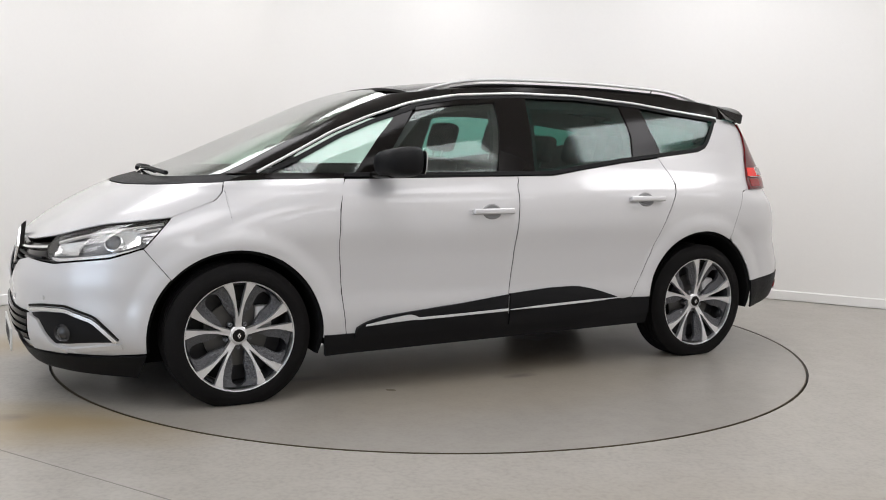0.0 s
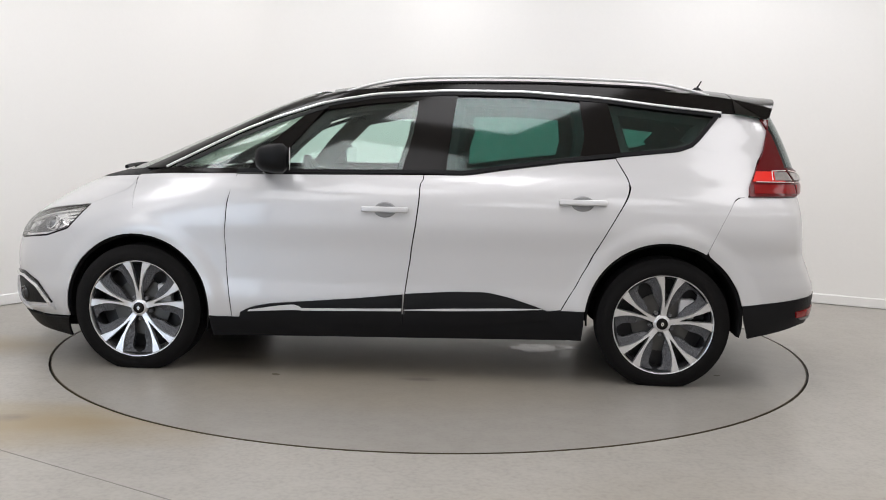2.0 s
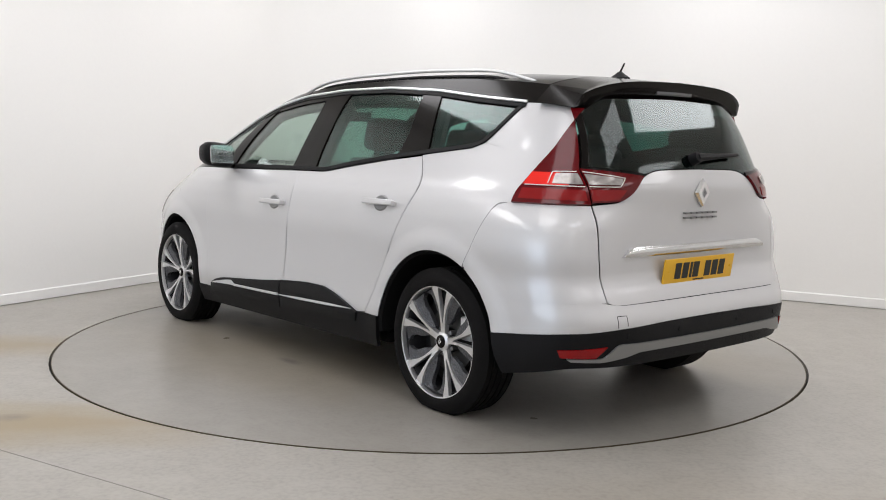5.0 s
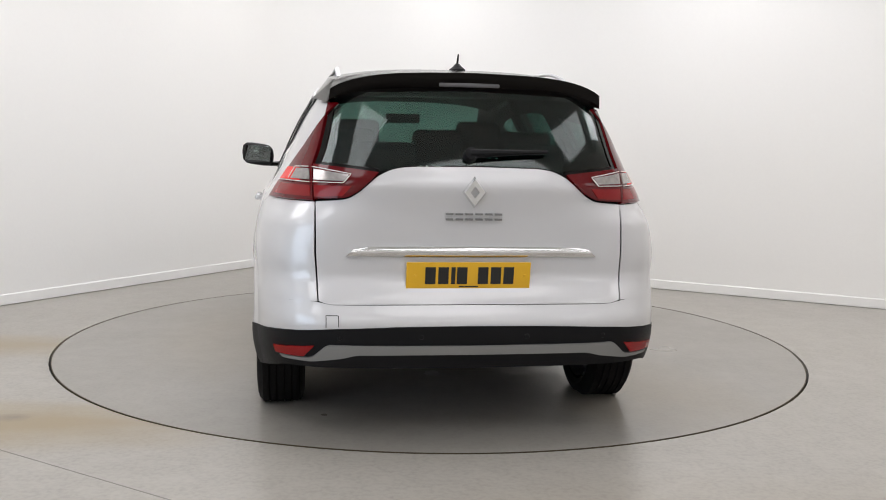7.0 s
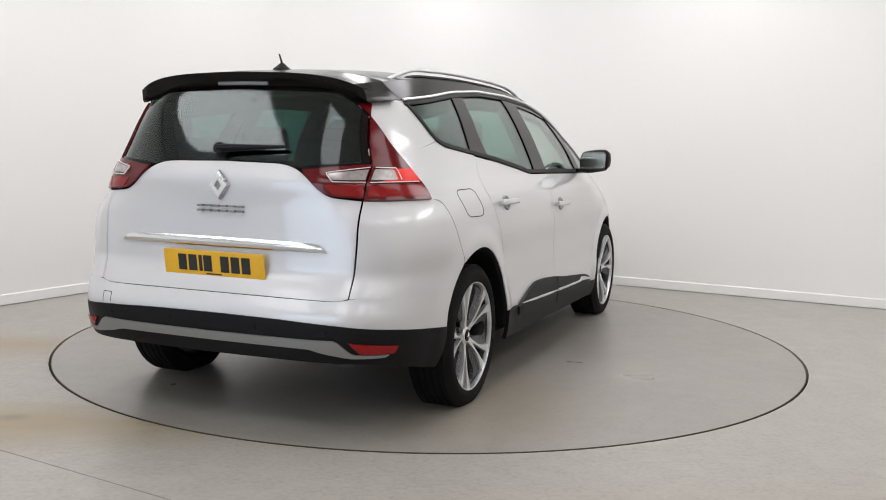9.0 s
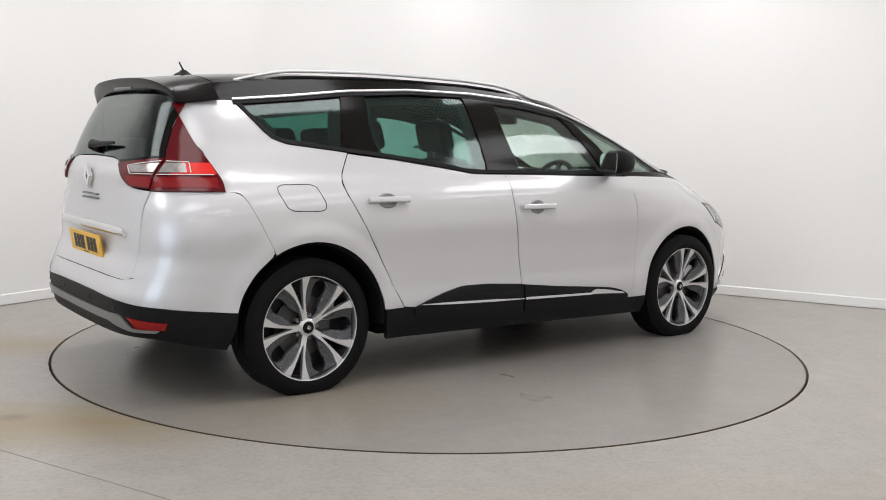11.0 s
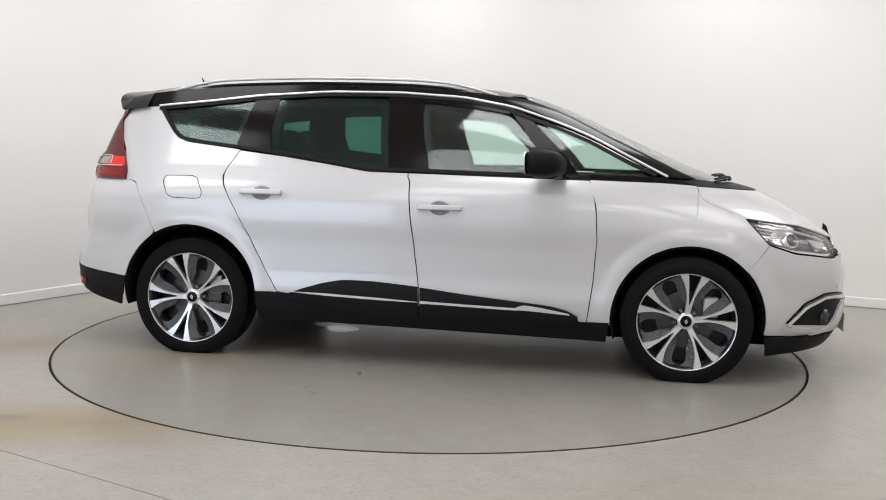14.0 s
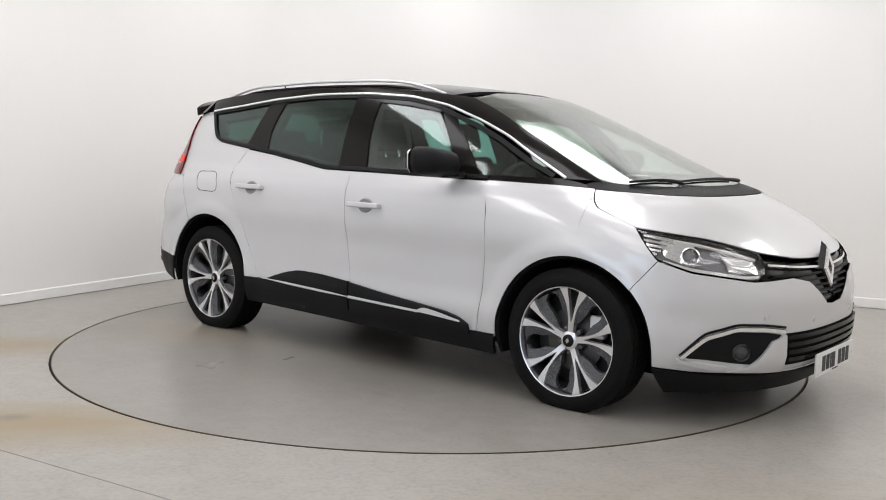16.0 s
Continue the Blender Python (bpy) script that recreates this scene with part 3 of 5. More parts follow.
bm = bmesh.new()
nn = skin(bm, edge(("f", [(0, 0.25), (0.5, 0.252)]), ("x", [(1.95, 0.25), (1.812, 0.262)])),
     edge(("f", [(0, 0.53), (0.1, 0.54), (0.2, 0.61), (0.27, 0.655), (0.4, 0.68), (0.6, 0.668)]), ("x", [(1.96, 0.7), (1.82, 0.745), SEAM_F[0]])),
     edge(("f", [(0, 0.25), (0, 0.53)])), edge(("x", arc(*ARCH_F, -9, 42.7))), n=90, m=22, centre=True, soft=0)
part("front_bumper", bm, PAINT, car, normals=nn)
bm = bmesh.new()
skin(bm, edge(("f", [(0, 0.178), (0.5, 0.168)]), ("x", [(1.95, 0.152), (1.835, 0.142)])), edge(("f", [(0, 0.25), (0.5, 0.252)]), ("x", [(1.95, 0.25), (1.812, 0.262)])),
     edge(("f", [(0, 0.178), (0, 0.25)])), edge(("x", [(1.835, 0.142), (1.812, 0.262)])), n=30, m=6, centre=True, out=0.014)
part("lower_bumper", bm, PLASTIC, car, "black plastic front bumper lip")

TAIL_BLACK = (("r", [(0, 0.506), (0.32, 0.504), (0.6, 0.494), (0.8, 0.478)]), ("x", [(-1.797, 0.445)]))
bm = bmesh.new()
nn = skin(bm, edge(*TAIL_BLACK), edge(("r", [(0, 0.588), (0.6, 0.588), (0.64, 0.603)]), ("x", [(-1.726, 0.6)])),
     edge(("r", [(0, 0.506), (0, 0.588)])), edge(("x", arc(*ARCH_R, 166.6, 142.5))), n=44, m=8, centre=True, gap=0.0)
part("rear_bumper", bm, PAINT, car, normals=nn)
for SIDE in (1, -1):
    bm = bmesh.new()
    nn = skin(bm, edge(("r", [(0.64, 0.603)]), ("x", [(-1.726, 0.6)])), edge(("r", [(0.653, 1.0)]), ("x", [SEAM_R[-1]])),
         edge(("r", [(0.64, 0.603), (0.653, 0.8), (0.653, 1.0)])), edge(("x", arc(*ARCH_R, 142.5, 120, 6)), ("x", SEAM_R)), n=16, m=24, gap=0.0, sides=(SIDE,))
    part("bumper_corner", bm, PAINT, car, normals=nn)
bm = bmesh.new()
skin(bm, edge(("r", [(0, 0.325), (0.5, 0.33), (0.76, 0.33)]), ("x", [(-1.84, 0.268)])), edge(*TAIL_BLACK),
     edge(("r", [(0, 0.325), (0, 0.506)])), edge(("x", [(-1.84, 0.268), (-1.81, 0.35), (-1.797, 0.445)])), n=40, m=8, centre=True, out=0.003)
part("rear_valance", bm, PLASTIC, car, "black plastic lower rear bumper")
bm = bmesh.new()
nn = skin(bm, edge(("r", [(0, 0.588), (0.6, 0.588), (0.637, 0.602)])), edge(("r", [(0, 1.157), (0.28, 1.152), (0.34, 1.142), (0.4, 1.112), (0.47, 1.045), (0.52, 1.015), (0.65, 1.003)])),
     edge(("r", [(0, 0.588), (0, 1.157)])), edge(("r", [(0.637, 0.602), (0.648, 0.8), (0.65, 1.003)])), n=40, m=30, centre=True, gap=0.004)
tailgate = part("tailgate", bm, PAINT, car, normals=nn)

# sill and side mouldings
for s in (1, -1):
    bm = bmesh.new()
    skin(bm, edge(("x", [(0.985, 0.2), (-0.98, 0.235)])), edge(("x", [(1.0, 0.312), (0.86, 0.306), (-0.87, 0.394), (-0.99, 0.392)])),
         edge(("x", [(0.985, 0.2), (1.0, 0.312)])), edge(("x", [(-0.98, 0.235), (-0.99, 0.392)])), n=40, m=6, out=0.006, thick=0.02, sides=(s,))
    part("sill", bm, PLASTIC, car, "black plastic sill")
    for lo, hi, a, b in (([(0.84, 0.285), (0.37, 0.286), (-0.035, 0.292)], [(0.83, 0.335), (0.78, 0.365), (0.68, 0.388), (0.52, 0.403), (0.22, 0.43), (-0.04, 0.459)], 0.84, -0.035),
                         ([(-0.045, 0.292), (-0.39, 0.3), (-0.8, 0.34)], [(-0.05, 0.459), (-0.3, 0.478), (-0.48, 0.48), (-0.6, 0.455), (-0.72, 0.418), (-0.81, 0.385)], -0.045, -0.8)):
        bm = bmesh.new()
        skin(bm, edge(("x", lo)), edge(("x", hi)), edge(("x", [lo[0], hi[0]])), edge(("x", [lo[-1], hi[-1]])), n=30, m=8, out=0.016, thick=0.02, sides=(s,), bulge=0.006, soft=1)
        part("side_moulding", bm, PLASTIC, car, "black plastic door moulding")
    bm = bmesh.new()
    strip(bm, edge(("x", [(0.5, 0.362), (-0.034, 0.375)])), 0.014, 0.008, 0.018, 24, (s,))
    strip(bm, edge(("x", [(-0.046, 0.375), (-0.77, 0.4)])), 0.014, 0.008, 0.018, 24, (s,), taper=True)
    skin(bm, edge(("x", [(0.79, 0.343), (0.49, 0.357)])), edge(("x", [(0.78, 0.352), (0.63, 0.38), (0.53, 0.392), (0.49, 0.368)])), edge(("x", [(0.79, 0.343), (0.78, 0.352)])), edge(("x", [(0.49, 0.357), (0.49, 0.368)])),
         n=14, m=4, out=0.026, thick=0.012, sides=(s,), soft=1)
    part("chrome_strip", bm, SATIN, car, "satin silver moulding strip")

# dark inner shell behind the gaps, wheel wells and underbody
for e, n, m, soft in (*[(k, 70, 20, 0) for k in fender], (fdoor, 40, 30, 2), (rdoor, 40, 30, 2), *[(k, 50, 24, 0) for k in quarter], (dpillar, 16, 14, 2)):
    for s in (1, -1):
        bm = bmesh.new()
        skin(bm, *e, n=n, m=m, out=-0.005, thick=0.022, gap=0.0, sides=(s,), soft=soft)
        part("inner_panel", bm, DARK, car, "black inner panel")
bm = bmesh.new()
skin(bm, edge(("r", [(0, 0.33), (0.5, 0.33), (0.76, 0.33)]), ("x", [(-1.8, 0.4)])), edge(("r", [(0, 1.14), (0.4, 1.14)]), ("x", [(-1.862, 1.15)])),
     edge(("r", [(0, 0.33), (0, 1.14)])), edge(("x", [(-1.8, 0.4), (-1.65, 0.75), (-1.862, 1.15)])), n=24, m=12, centre=True, out=-0.02, thick=0.01, gap=0)
part("rear_inner_panel", bm, DARK, car, "black inner panel")
bm = bmesh.new()
skin(bm, edge(("f", [(0, 0.2), (0.5, 0.2)]), ("x", [(1.83, 0.25)])), edge(("f", [(0, 1.0), (0.4, 1.0)]), ("x", [(1.5, 0.95)])),
     edge(("f", [(0, 0.2), (0, 1.0)])), edge(("x", arc(*ARCH_F, -9, 45)), ("x", [(1.6, 0.8), (1.5, 0.95)])), n=24, m=12, centre=True, out=-0.075, thick=0.01, gap=0)
part("front_inner_panel", bm, DARK, car, "black inner panel")
for (cx, cz, r), a0, a1 in ((ARCH_F, -9, 196), (ARCH_R, -5, 191)):
    for s in (1, -1):
        bm = bmesh.new()
        rows = []
        for x, z in arc(cx, cz, r - 0.004, a0, a1, 48):
            y = Y(x, max(z, 0.2)) + flare(x, max(z, 0.2)) - 0.007
            rows.append([bm.verts.new((x, s * y, z)), bm.verts.new((cx + (x - cx) * 0.97, s * (y - 0.012), cz + (z - cz) * 0.97)), bm.verts.new((cx + (x - cx) * 0.985, s * 0.52, cz + (z - cz) * 0.985))])
        for a, b in zip(rows, rows[1:]):
            for j in range(2):
                bm.faces.new((a[j], a[j + 1], b[j + 1], b[j]))
        bm.faces.new([row[2] for row in rows])
        part("wheel_well", bm, DARK, car, "black wheel arch liner")
for name, lo, hi in (("floor_pan", (-0.97, -0.82, 0.24), (0.97, 0.84, 0.3)), ("rear_floor", (-2.0, -0.56, 0.33), (-0.965, 0.56, 0.42)), ("engine_tray", (0.965, -0.56, 0.16), (2.1, 0.56, 0.4))):
    bm = bmesh.new()
    box(bm, lo, hi, 0.02)
    part(name, bm, DARK, car, "black underbody")
bm = bmesh.new()
tube(bm, [(-0.5, -0.3, 0.2), (-1.0, -0.32, 0.2), (-1.25, -0.35, 0.24)], 0.035, 10)
part("exhaust", bm, STEEL, car, "dull steel exhaust pipe")
for x in (-AXLE, AXLE):
    bm = bmesh.new()
    tube(bm, [(x, -0.7, HUB_Z), (x, -0.3, HUB_Z - 0.03), (x, 0.3, HUB_Z - 0.03), (x, 0.7, HUB_Z)], 0.03, 8)
    part("axle", bm, DARK, car, "black axle beam")

for s in (1, -1):
    bm = bmesh.new()
    strip(bm, edge(("x", SEAM_R[:4] + [(-1.8, 1.002)])), 0.002, 0.0006, 0.0, 40, (s,), 1)
    part("bumper_seam", bm, SEAM_GREY, PANEL_OF["quarter_panel", s], "thin seam beside the rear bumper")

# ---- roof, pillars and glass
zroof = curve([(-2.02, 1.545), (-1.7, 1.58), (-1.2, 1.61), (-0.6, 1.62), (-0.1, 1.612), (0.25, 1.58), (0.45, 1.553)])
zedge = curve([(x, z) for x, z in ROOF_EDGE[::-1]])


def roof_point(x, t, lift=0.0):
    e = zedge(x)
    return Vector((x, t * Y(x, e), e + (zroof(x) - e) * (1 - abs(t) ** 3) + lift))


def roof_sheet(bm, front, rear, n=40, m=30, thick=0.015):
    cols = []
    for i in range(n + 1):
        top, low = [], []
        for j in range(m + 1):
            t = -1 + 2 * j / m
            a, b = front(t), rear(t)
            p = roof_point(a + (b - a) * i / n, t)
            top.append(bm.verts.new(p)), low.append(bm.verts.new(p - Vector((0, 0, thick))))
        cols.append((top, low))
    for (a, al), (b, bl) in zip(cols, cols[1:]):
        for j in range(m):
            bm.faces.new((a[j], b[j], b[j + 1], a[j + 1])), bm.faces.new((al[j], al[j + 1], bl[j + 1], bl[j]))
        bm.faces.new((a[0], al[0], bl[0], b[0])), bm.faces.new((a[m], b[m], bl[m], al[m]))
    for (a, al) in (cols[0], cols[-1]):
        for j in range(m):
            bm.faces.new((a[j], a[j + 1], al[j + 1], al[j]))
    bmesh.ops.recalc_face_normals(bm, faces=bm.faces)


bm = bmesh.new()
roof_sheet(bm, lambda t: 0.45 - 0.06 * t * t, lambda t: -1.765)
part("roof", bm, GLOSS, car, "glossy black roof")
bm = bmesh.new()
roof_sheet(bm, lambda t: 0.3, lambda t: -1.9, thick=0.01)
bmesh.ops.translate(bm, verts=bm.verts, vec=(0, 0, -0.045))
for v in bm.verts:
    v.co.y *= 0.94
part("headliner", bm, HEADLINER, car, "grey cloth headliner")

WS_EDGE = [(0.675, 1.082), (0.64, 1.2), (0.6, 1.32), (0.555, 1.43), (0.53, 1.503)]
band = (edge(("x", CHROME_LINE[5:] + [(-1.775, 1.435)])), edge(("x", [(0.15, 1.543)] + ROOF_EDGE[2:6] + [(-1.775, 1.517)])),
        edge(("x", [(0.15, 1.507), (0.15, 1.543)])), edge(("x", [(-1.775, 1.435), (-1.775, 1.517)])))
body_panel("roof_side", "glossy black roof side", band, mat=GLOSS, n=40, m=5, gap=0.0)
pillar = (edge(("f", [WS_EDGE[0]]), ("x", [(1.28, 1.088)])), edge(("f", [WS_EDGE[-1]]), ("x", [(0.3, 1.526), (0.15, 1.543)])),
          edge(("f", WS_EDGE)), edge(("x", CHROME_LINE[:6] + [(0.15, 1.543)])))
body_panel("windscreen_pillar", "glossy black windscreen pillar", pillar, mat=GLOSS, n=6, m=30, gap=0.0, out=0.002)
bm = bmesh.new()
nn = skin(bm, edge(("f", [(0, 1.055), (0.4, 1.06), (0.6, 1.07), WS_EDGE[0]])), edge(("f", [(0, 1.548), (0.3, 1.538), WS_EDGE[-1]])),
     edge(("f", [(0, 1.055), (0, 1.548)])), edge(("f", WS_EDGE)), n=24, m=30, centre=True, thick=0.005, gap=0.0)
part("windscreen", bm, SCREEN, car, "clear greenish windscreen", normals=nn).visible_shadow = False
bm = bmesh.new()
skin(bm, edge(("f", [(0, 1.018), (0.3, 1.02), (0.55, 1.028)]), ("x", [HOODCUT[-1]])), edge(("f", [(0, 1.055), (0.4, 1.06), (0.6, 1.07), WS_EDGE[0]])),
     edge(("f", [(0, 1.018), (0, 1.055)])), edge(("x", [HOODCUT[-1], (1.36, 1.07)]), ("f", [WS_EDGE[0]])), n=24, m=6, centre=True, gap=0.001)
part("cowl", bm, PLASTIC, car, "black cowl under the windscreen")
cowl_end = (edge(("x", BELT[:3])), edge(("x", [(1.36, 1.072), (1.28, 1.088), (1.2, 1.092), (0.87, 1.095)])), edge(("x", [BELT[0], (1.36, 1.072)])), edge(("x", [(0.87, 1.072), (0.87, 1.095)])))
body_panel("window_base", "glossy black window base", cowl_end, mat=GLOSS, n=16, m=3, gap=0.0)

# side windows from front to back, with their black frames
BEAD = [(0.87, 1.084)] + [(x, z + 0.01) for x, z in BELT[3:10]] + [(-1.68, 1.425)]
PANES = [
    ("quarter_light", CLEAR, [(1.19, 1.095), (0.8, 1.095)], [(0.54, 1.405), (0.5, 1.42)], [(1.19, 1.095), (1.08, 1.165), (0.87, 1.27), (0.7, 1.345), (0.54, 1.405)], [(0.8, 1.095), (0.66, 1.26), (0.5, 1.42)]),
    ("front_window", CLEAR, [(0.71, 1.1), (-0.02, 1.102)], [(0.4, 1.425), (0.3, 1.445), (0.15, 1.468), (-0.1, 1.488)], [(0.71, 1.1), (0.55, 1.28), (0.4, 1.425)], [(-0.02, 1.102), (-0.075, 1.29), (-0.1, 1.488)]),
    ("rear_window", TINT, [(-0.235, 1.102), (-0.35, 1.106), (-0.57, 1.138), (-0.96, 1.186)], [(-0.285, 1.512), (-0.65, 1.515), (-0.96, 1.497)], [(-0.235, 1.102), (-0.285, 1.512)], [(-0.96, 1.186), (-0.985, 1.3), (-0.96, 1.497)]),
    ("quarter_window", TINT, [(-1.16, 1.208), (-1.45, 1.243), (-1.535, 1.27)], [(-1.08, 1.487), (-1.39, 1.45), (-1.665, 1.42)], [(-1.16, 1.208), (-1.08, 1.487)], [(-1.535, 1.27), (-1.665, 1.42)]),
]
for name, mat, *e in PANES:
    for s in (1, -1):
        bm = bmesh.new()
        skin(bm, *[edge(("x", k)) for k in e], n=16, m=12, thick=0.004, gap=0, sides=(s,), out=-0.006)
        owner = PANEL_OF[{"quarter_light": "front_door", "front_window": "front_door", "rear_window": "rear_door", "quarter_window": "quarter_panel"}[name], s]
        part(name, bm, mat, owner, "tinted side window" if mat is TINT else "clear side window").visible_shadow = False
# the trim inside the cabin leaves a smaller opening than the glass
for name, owner, (low, top, fore, aft), wide in (("front_window", "front_door", PANES[1][2:], 0.085), ("rear_window", "rear_door", PANES[2][2:], 0.13), ("quarter_window", "quarter_panel", PANES[3][2:], 0.13)):
    for s in (1, -1):
        bm = bmesh.new()
        for path, k in ((low, 0.5), (top, 1.0), (fore, 1.0), (aft, 1.0)):
            strip(bm, edge(("x", path)), wide * k, 0.02, -0.05, 20, (s,), 0)
        part("window_lining", bm, TRIM_GREY, PANEL_OF[owner, s], "dark inner window trim")
FRAMES = [
    ("window_divider", [(0.82, 1.085), (0.69, 1.085)], [(0.47, 1.445), (0.39, 1.465)], [(0.82, 1.085), (0.66, 1.27), (0.47, 1.445)], [(0.69, 1.085), (0.54, 1.28), (0.39, 1.465)]),
    ("middle_pillar", [(-0.01, 1.086), (-0.245, 1.087)], [(-0.09, 1.52), (-0.295, 1.53)], [(-0.01, 1.086), (-0.065, 1.29), (-0.09, 1.52)], [(-0.245, 1.087), (-0.295, 1.53)]),
    ("rear_side_pillar", [(-0.945, 1.173), (-1.17, 1.2)], [(-0.945, 1.51), (-1.09, 1.502)], [(-0.945, 1.173), (-0.975, 1.3), (-0.945, 1.51)], [(-1.17, 1.2), (-1.09, 1.502)]),
    ("window_top_frame", [(0.41, 1.42), (0.3, 1.437), (0.15, 1.46), (-0.1, 1.482)], [(0.45, 1.448), (0.15, 1.504), (-0.1, 1.52)], [(0.41, 1.42), (0.45, 1.448)], [(-0.1, 1.482), (-0.1, 1.52)]),
]
for name, *e in FRAMES:
    for s in (1, -1):
        bm = bmesh.new()
        skin(bm, *[edge(("x", k)) for k in e], n=12, m=14, thick=0.02, gap=0, sides=(s,), out=0.0, soft=1)
        part(name, bm, GLOSS, PANEL_OF["rear_door" if name == "rear_side_pillar" else "front_door", s], "glossy black window frame")
for s in (1, -1):
    bm = bmesh.new()
    strip(bm, edge(("x", BEAD)), 0.024, 0.005, 0.001, 70, (s,), 1)
    strip(bm, edge(("x", [(x, z - 0.014) for x, z in CHROME_LINE[4:]])), 0.026, 0.003, 0.0012, 50, (s,), 1)
    strip(bm, edge(("x", [(1.22, 1.1)] + [(x - 0.02, z - 0.02) for x, z in CHROME_LINE[1:5]])), 0.03, 0.003, 0.0012, 30, (s,), 1)
    part("window_seal", bm, PLASTIC, car, "black window seal")
    bm = bmesh.new()
    strip(bm, edge(("x", CHROME_LINE)), 0.0125, 0.008, 0.003, 90, (s,), 2)
    part("window_trim", bm, TRIM_BRIGHT, car, "bright chrome window trim")

bm = bmesh.new()
GLASS_R = [(0.645, 1.15), (0.625, 1.2), (0.6, 1.3), (0.575, 1.43)]
nn = skin(bm, edge(("r", [(0, 1.159), (0.28, 1.154), (0.34, 1.144), (0.4, 1.125), (0.645, 1.15)])), edge(("r", [(0, 1.47), (0.575, 1.45)])),
     edge(("r", [(0, 1.159), (0, 1.47)])), edge(("r", GLASS_R + [(0.575, 1.45)])), n=24, m=18, centre=True, thick=0.005, gap=0.0)
part("tailgate_window", bm, REAR_TINT, tailgate, "dark tinted tailgate window", normals=nn).visible_shadow = False
for s in (1, -1):
    bm = bmesh.new()
    strip(bm, edge(("r", [(y - 0.008, z) for y, z in GLASS_R])), 0.034, 0.003, 0.001, 24, (s,))
    strip(bm, edge(("r", [(0.39, 1.126), (0.645, 1.15)])), 0.03, 0.003, 0.001, 14, (s,))
    part("window_border", bm, GLOSS, tailgate, "black window border")

# rear spoiler
bm = bmesh.new()
rows = []
M = 32
for j in range(M + 1):
    t = math.sin(math.pi / 2 * (-1 + 2 * j / M))
    y = t * 0.598
    back = -2.045 + 0.065 * abs(t) ** 3.5
    a = roof_point(-1.772, t)
    b = roof_point(-1.93, t)
    e = Vector((back, y * (1.0 - 0.02 * abs(t) ** 8), zedge(-1.95) + (zroof(-2.02) - zedge(-1.95)) * (1 - abs(t) ** 4) - 0.012 * abs(t)))
    e.z -= 0.012 * abs(t) ** 8
    low = Vector((back + 0.014, t * 0.592, e.z - 0.03 - 0.018 * abs(t) ** 5))
    f = Vector((-1.965 + 0.02 * abs(t) ** 3, t * 0.6, 1.447 - 0.035 * abs(t) ** 4))
    g = Vector((-1.772, t * 0.655, 1.45 - 0.014 * abs(t) ** 4))
    rows.append([bm.verts.new(p) for p in (a, b, e, low, f, g)])
for a, b in zip(rows, rows[1:]):
    for j in range(6):
        bm.faces.new((a[j], b[j], b[(j + 1) % 6], a[(j + 1) % 6]))
bm.faces.new(rows[0]), bm.faces.new(rows[-1][::-1])
bmesh.ops.recalc_face_normals(bm, faces=bm.faces)
spoiler = part("rear_spoiler", bm, GLOSS, car, "glossy black roof spoiler", 40)
bm = bmesh.new()
box(bm, (-2.02, -0.13, 1.487), (-1.99, 0.13, 1.505), 0.004)
part("brake_light", bm, LAMP_GREY, spoiler, "clear high-level brake light")

# ---- lamps at the tail
lampA = (edge(("x", [LAMP_SIDE[0]]), ("r", [(0.6525, 1.003)])), edge(("x", [LAMP_SIDE[-1]]), ("r", [(0.584, 1.405)])),
         edge(("x", LAMP_SIDE)), edge(("r", [(0.6525, 1.003), (0.6535, 1.155), (0.642, 1.17), (0.617, 1.26), (0.584, 1.405)])))
lampB = (edge(("r", [(0.65, 1.007), (0.52, 1.018), (0.47, 1.048), (0.395, 1.118)])), edge(("r", [(0.65, 1.152), (0.5, 1.136), (0.392, 1.122)])),
         edge(("r", [(0.65, 1.007), (0.65, 1.152)])), edge(("r", [(0.395, 1.118), (0.392, 1.122)])))
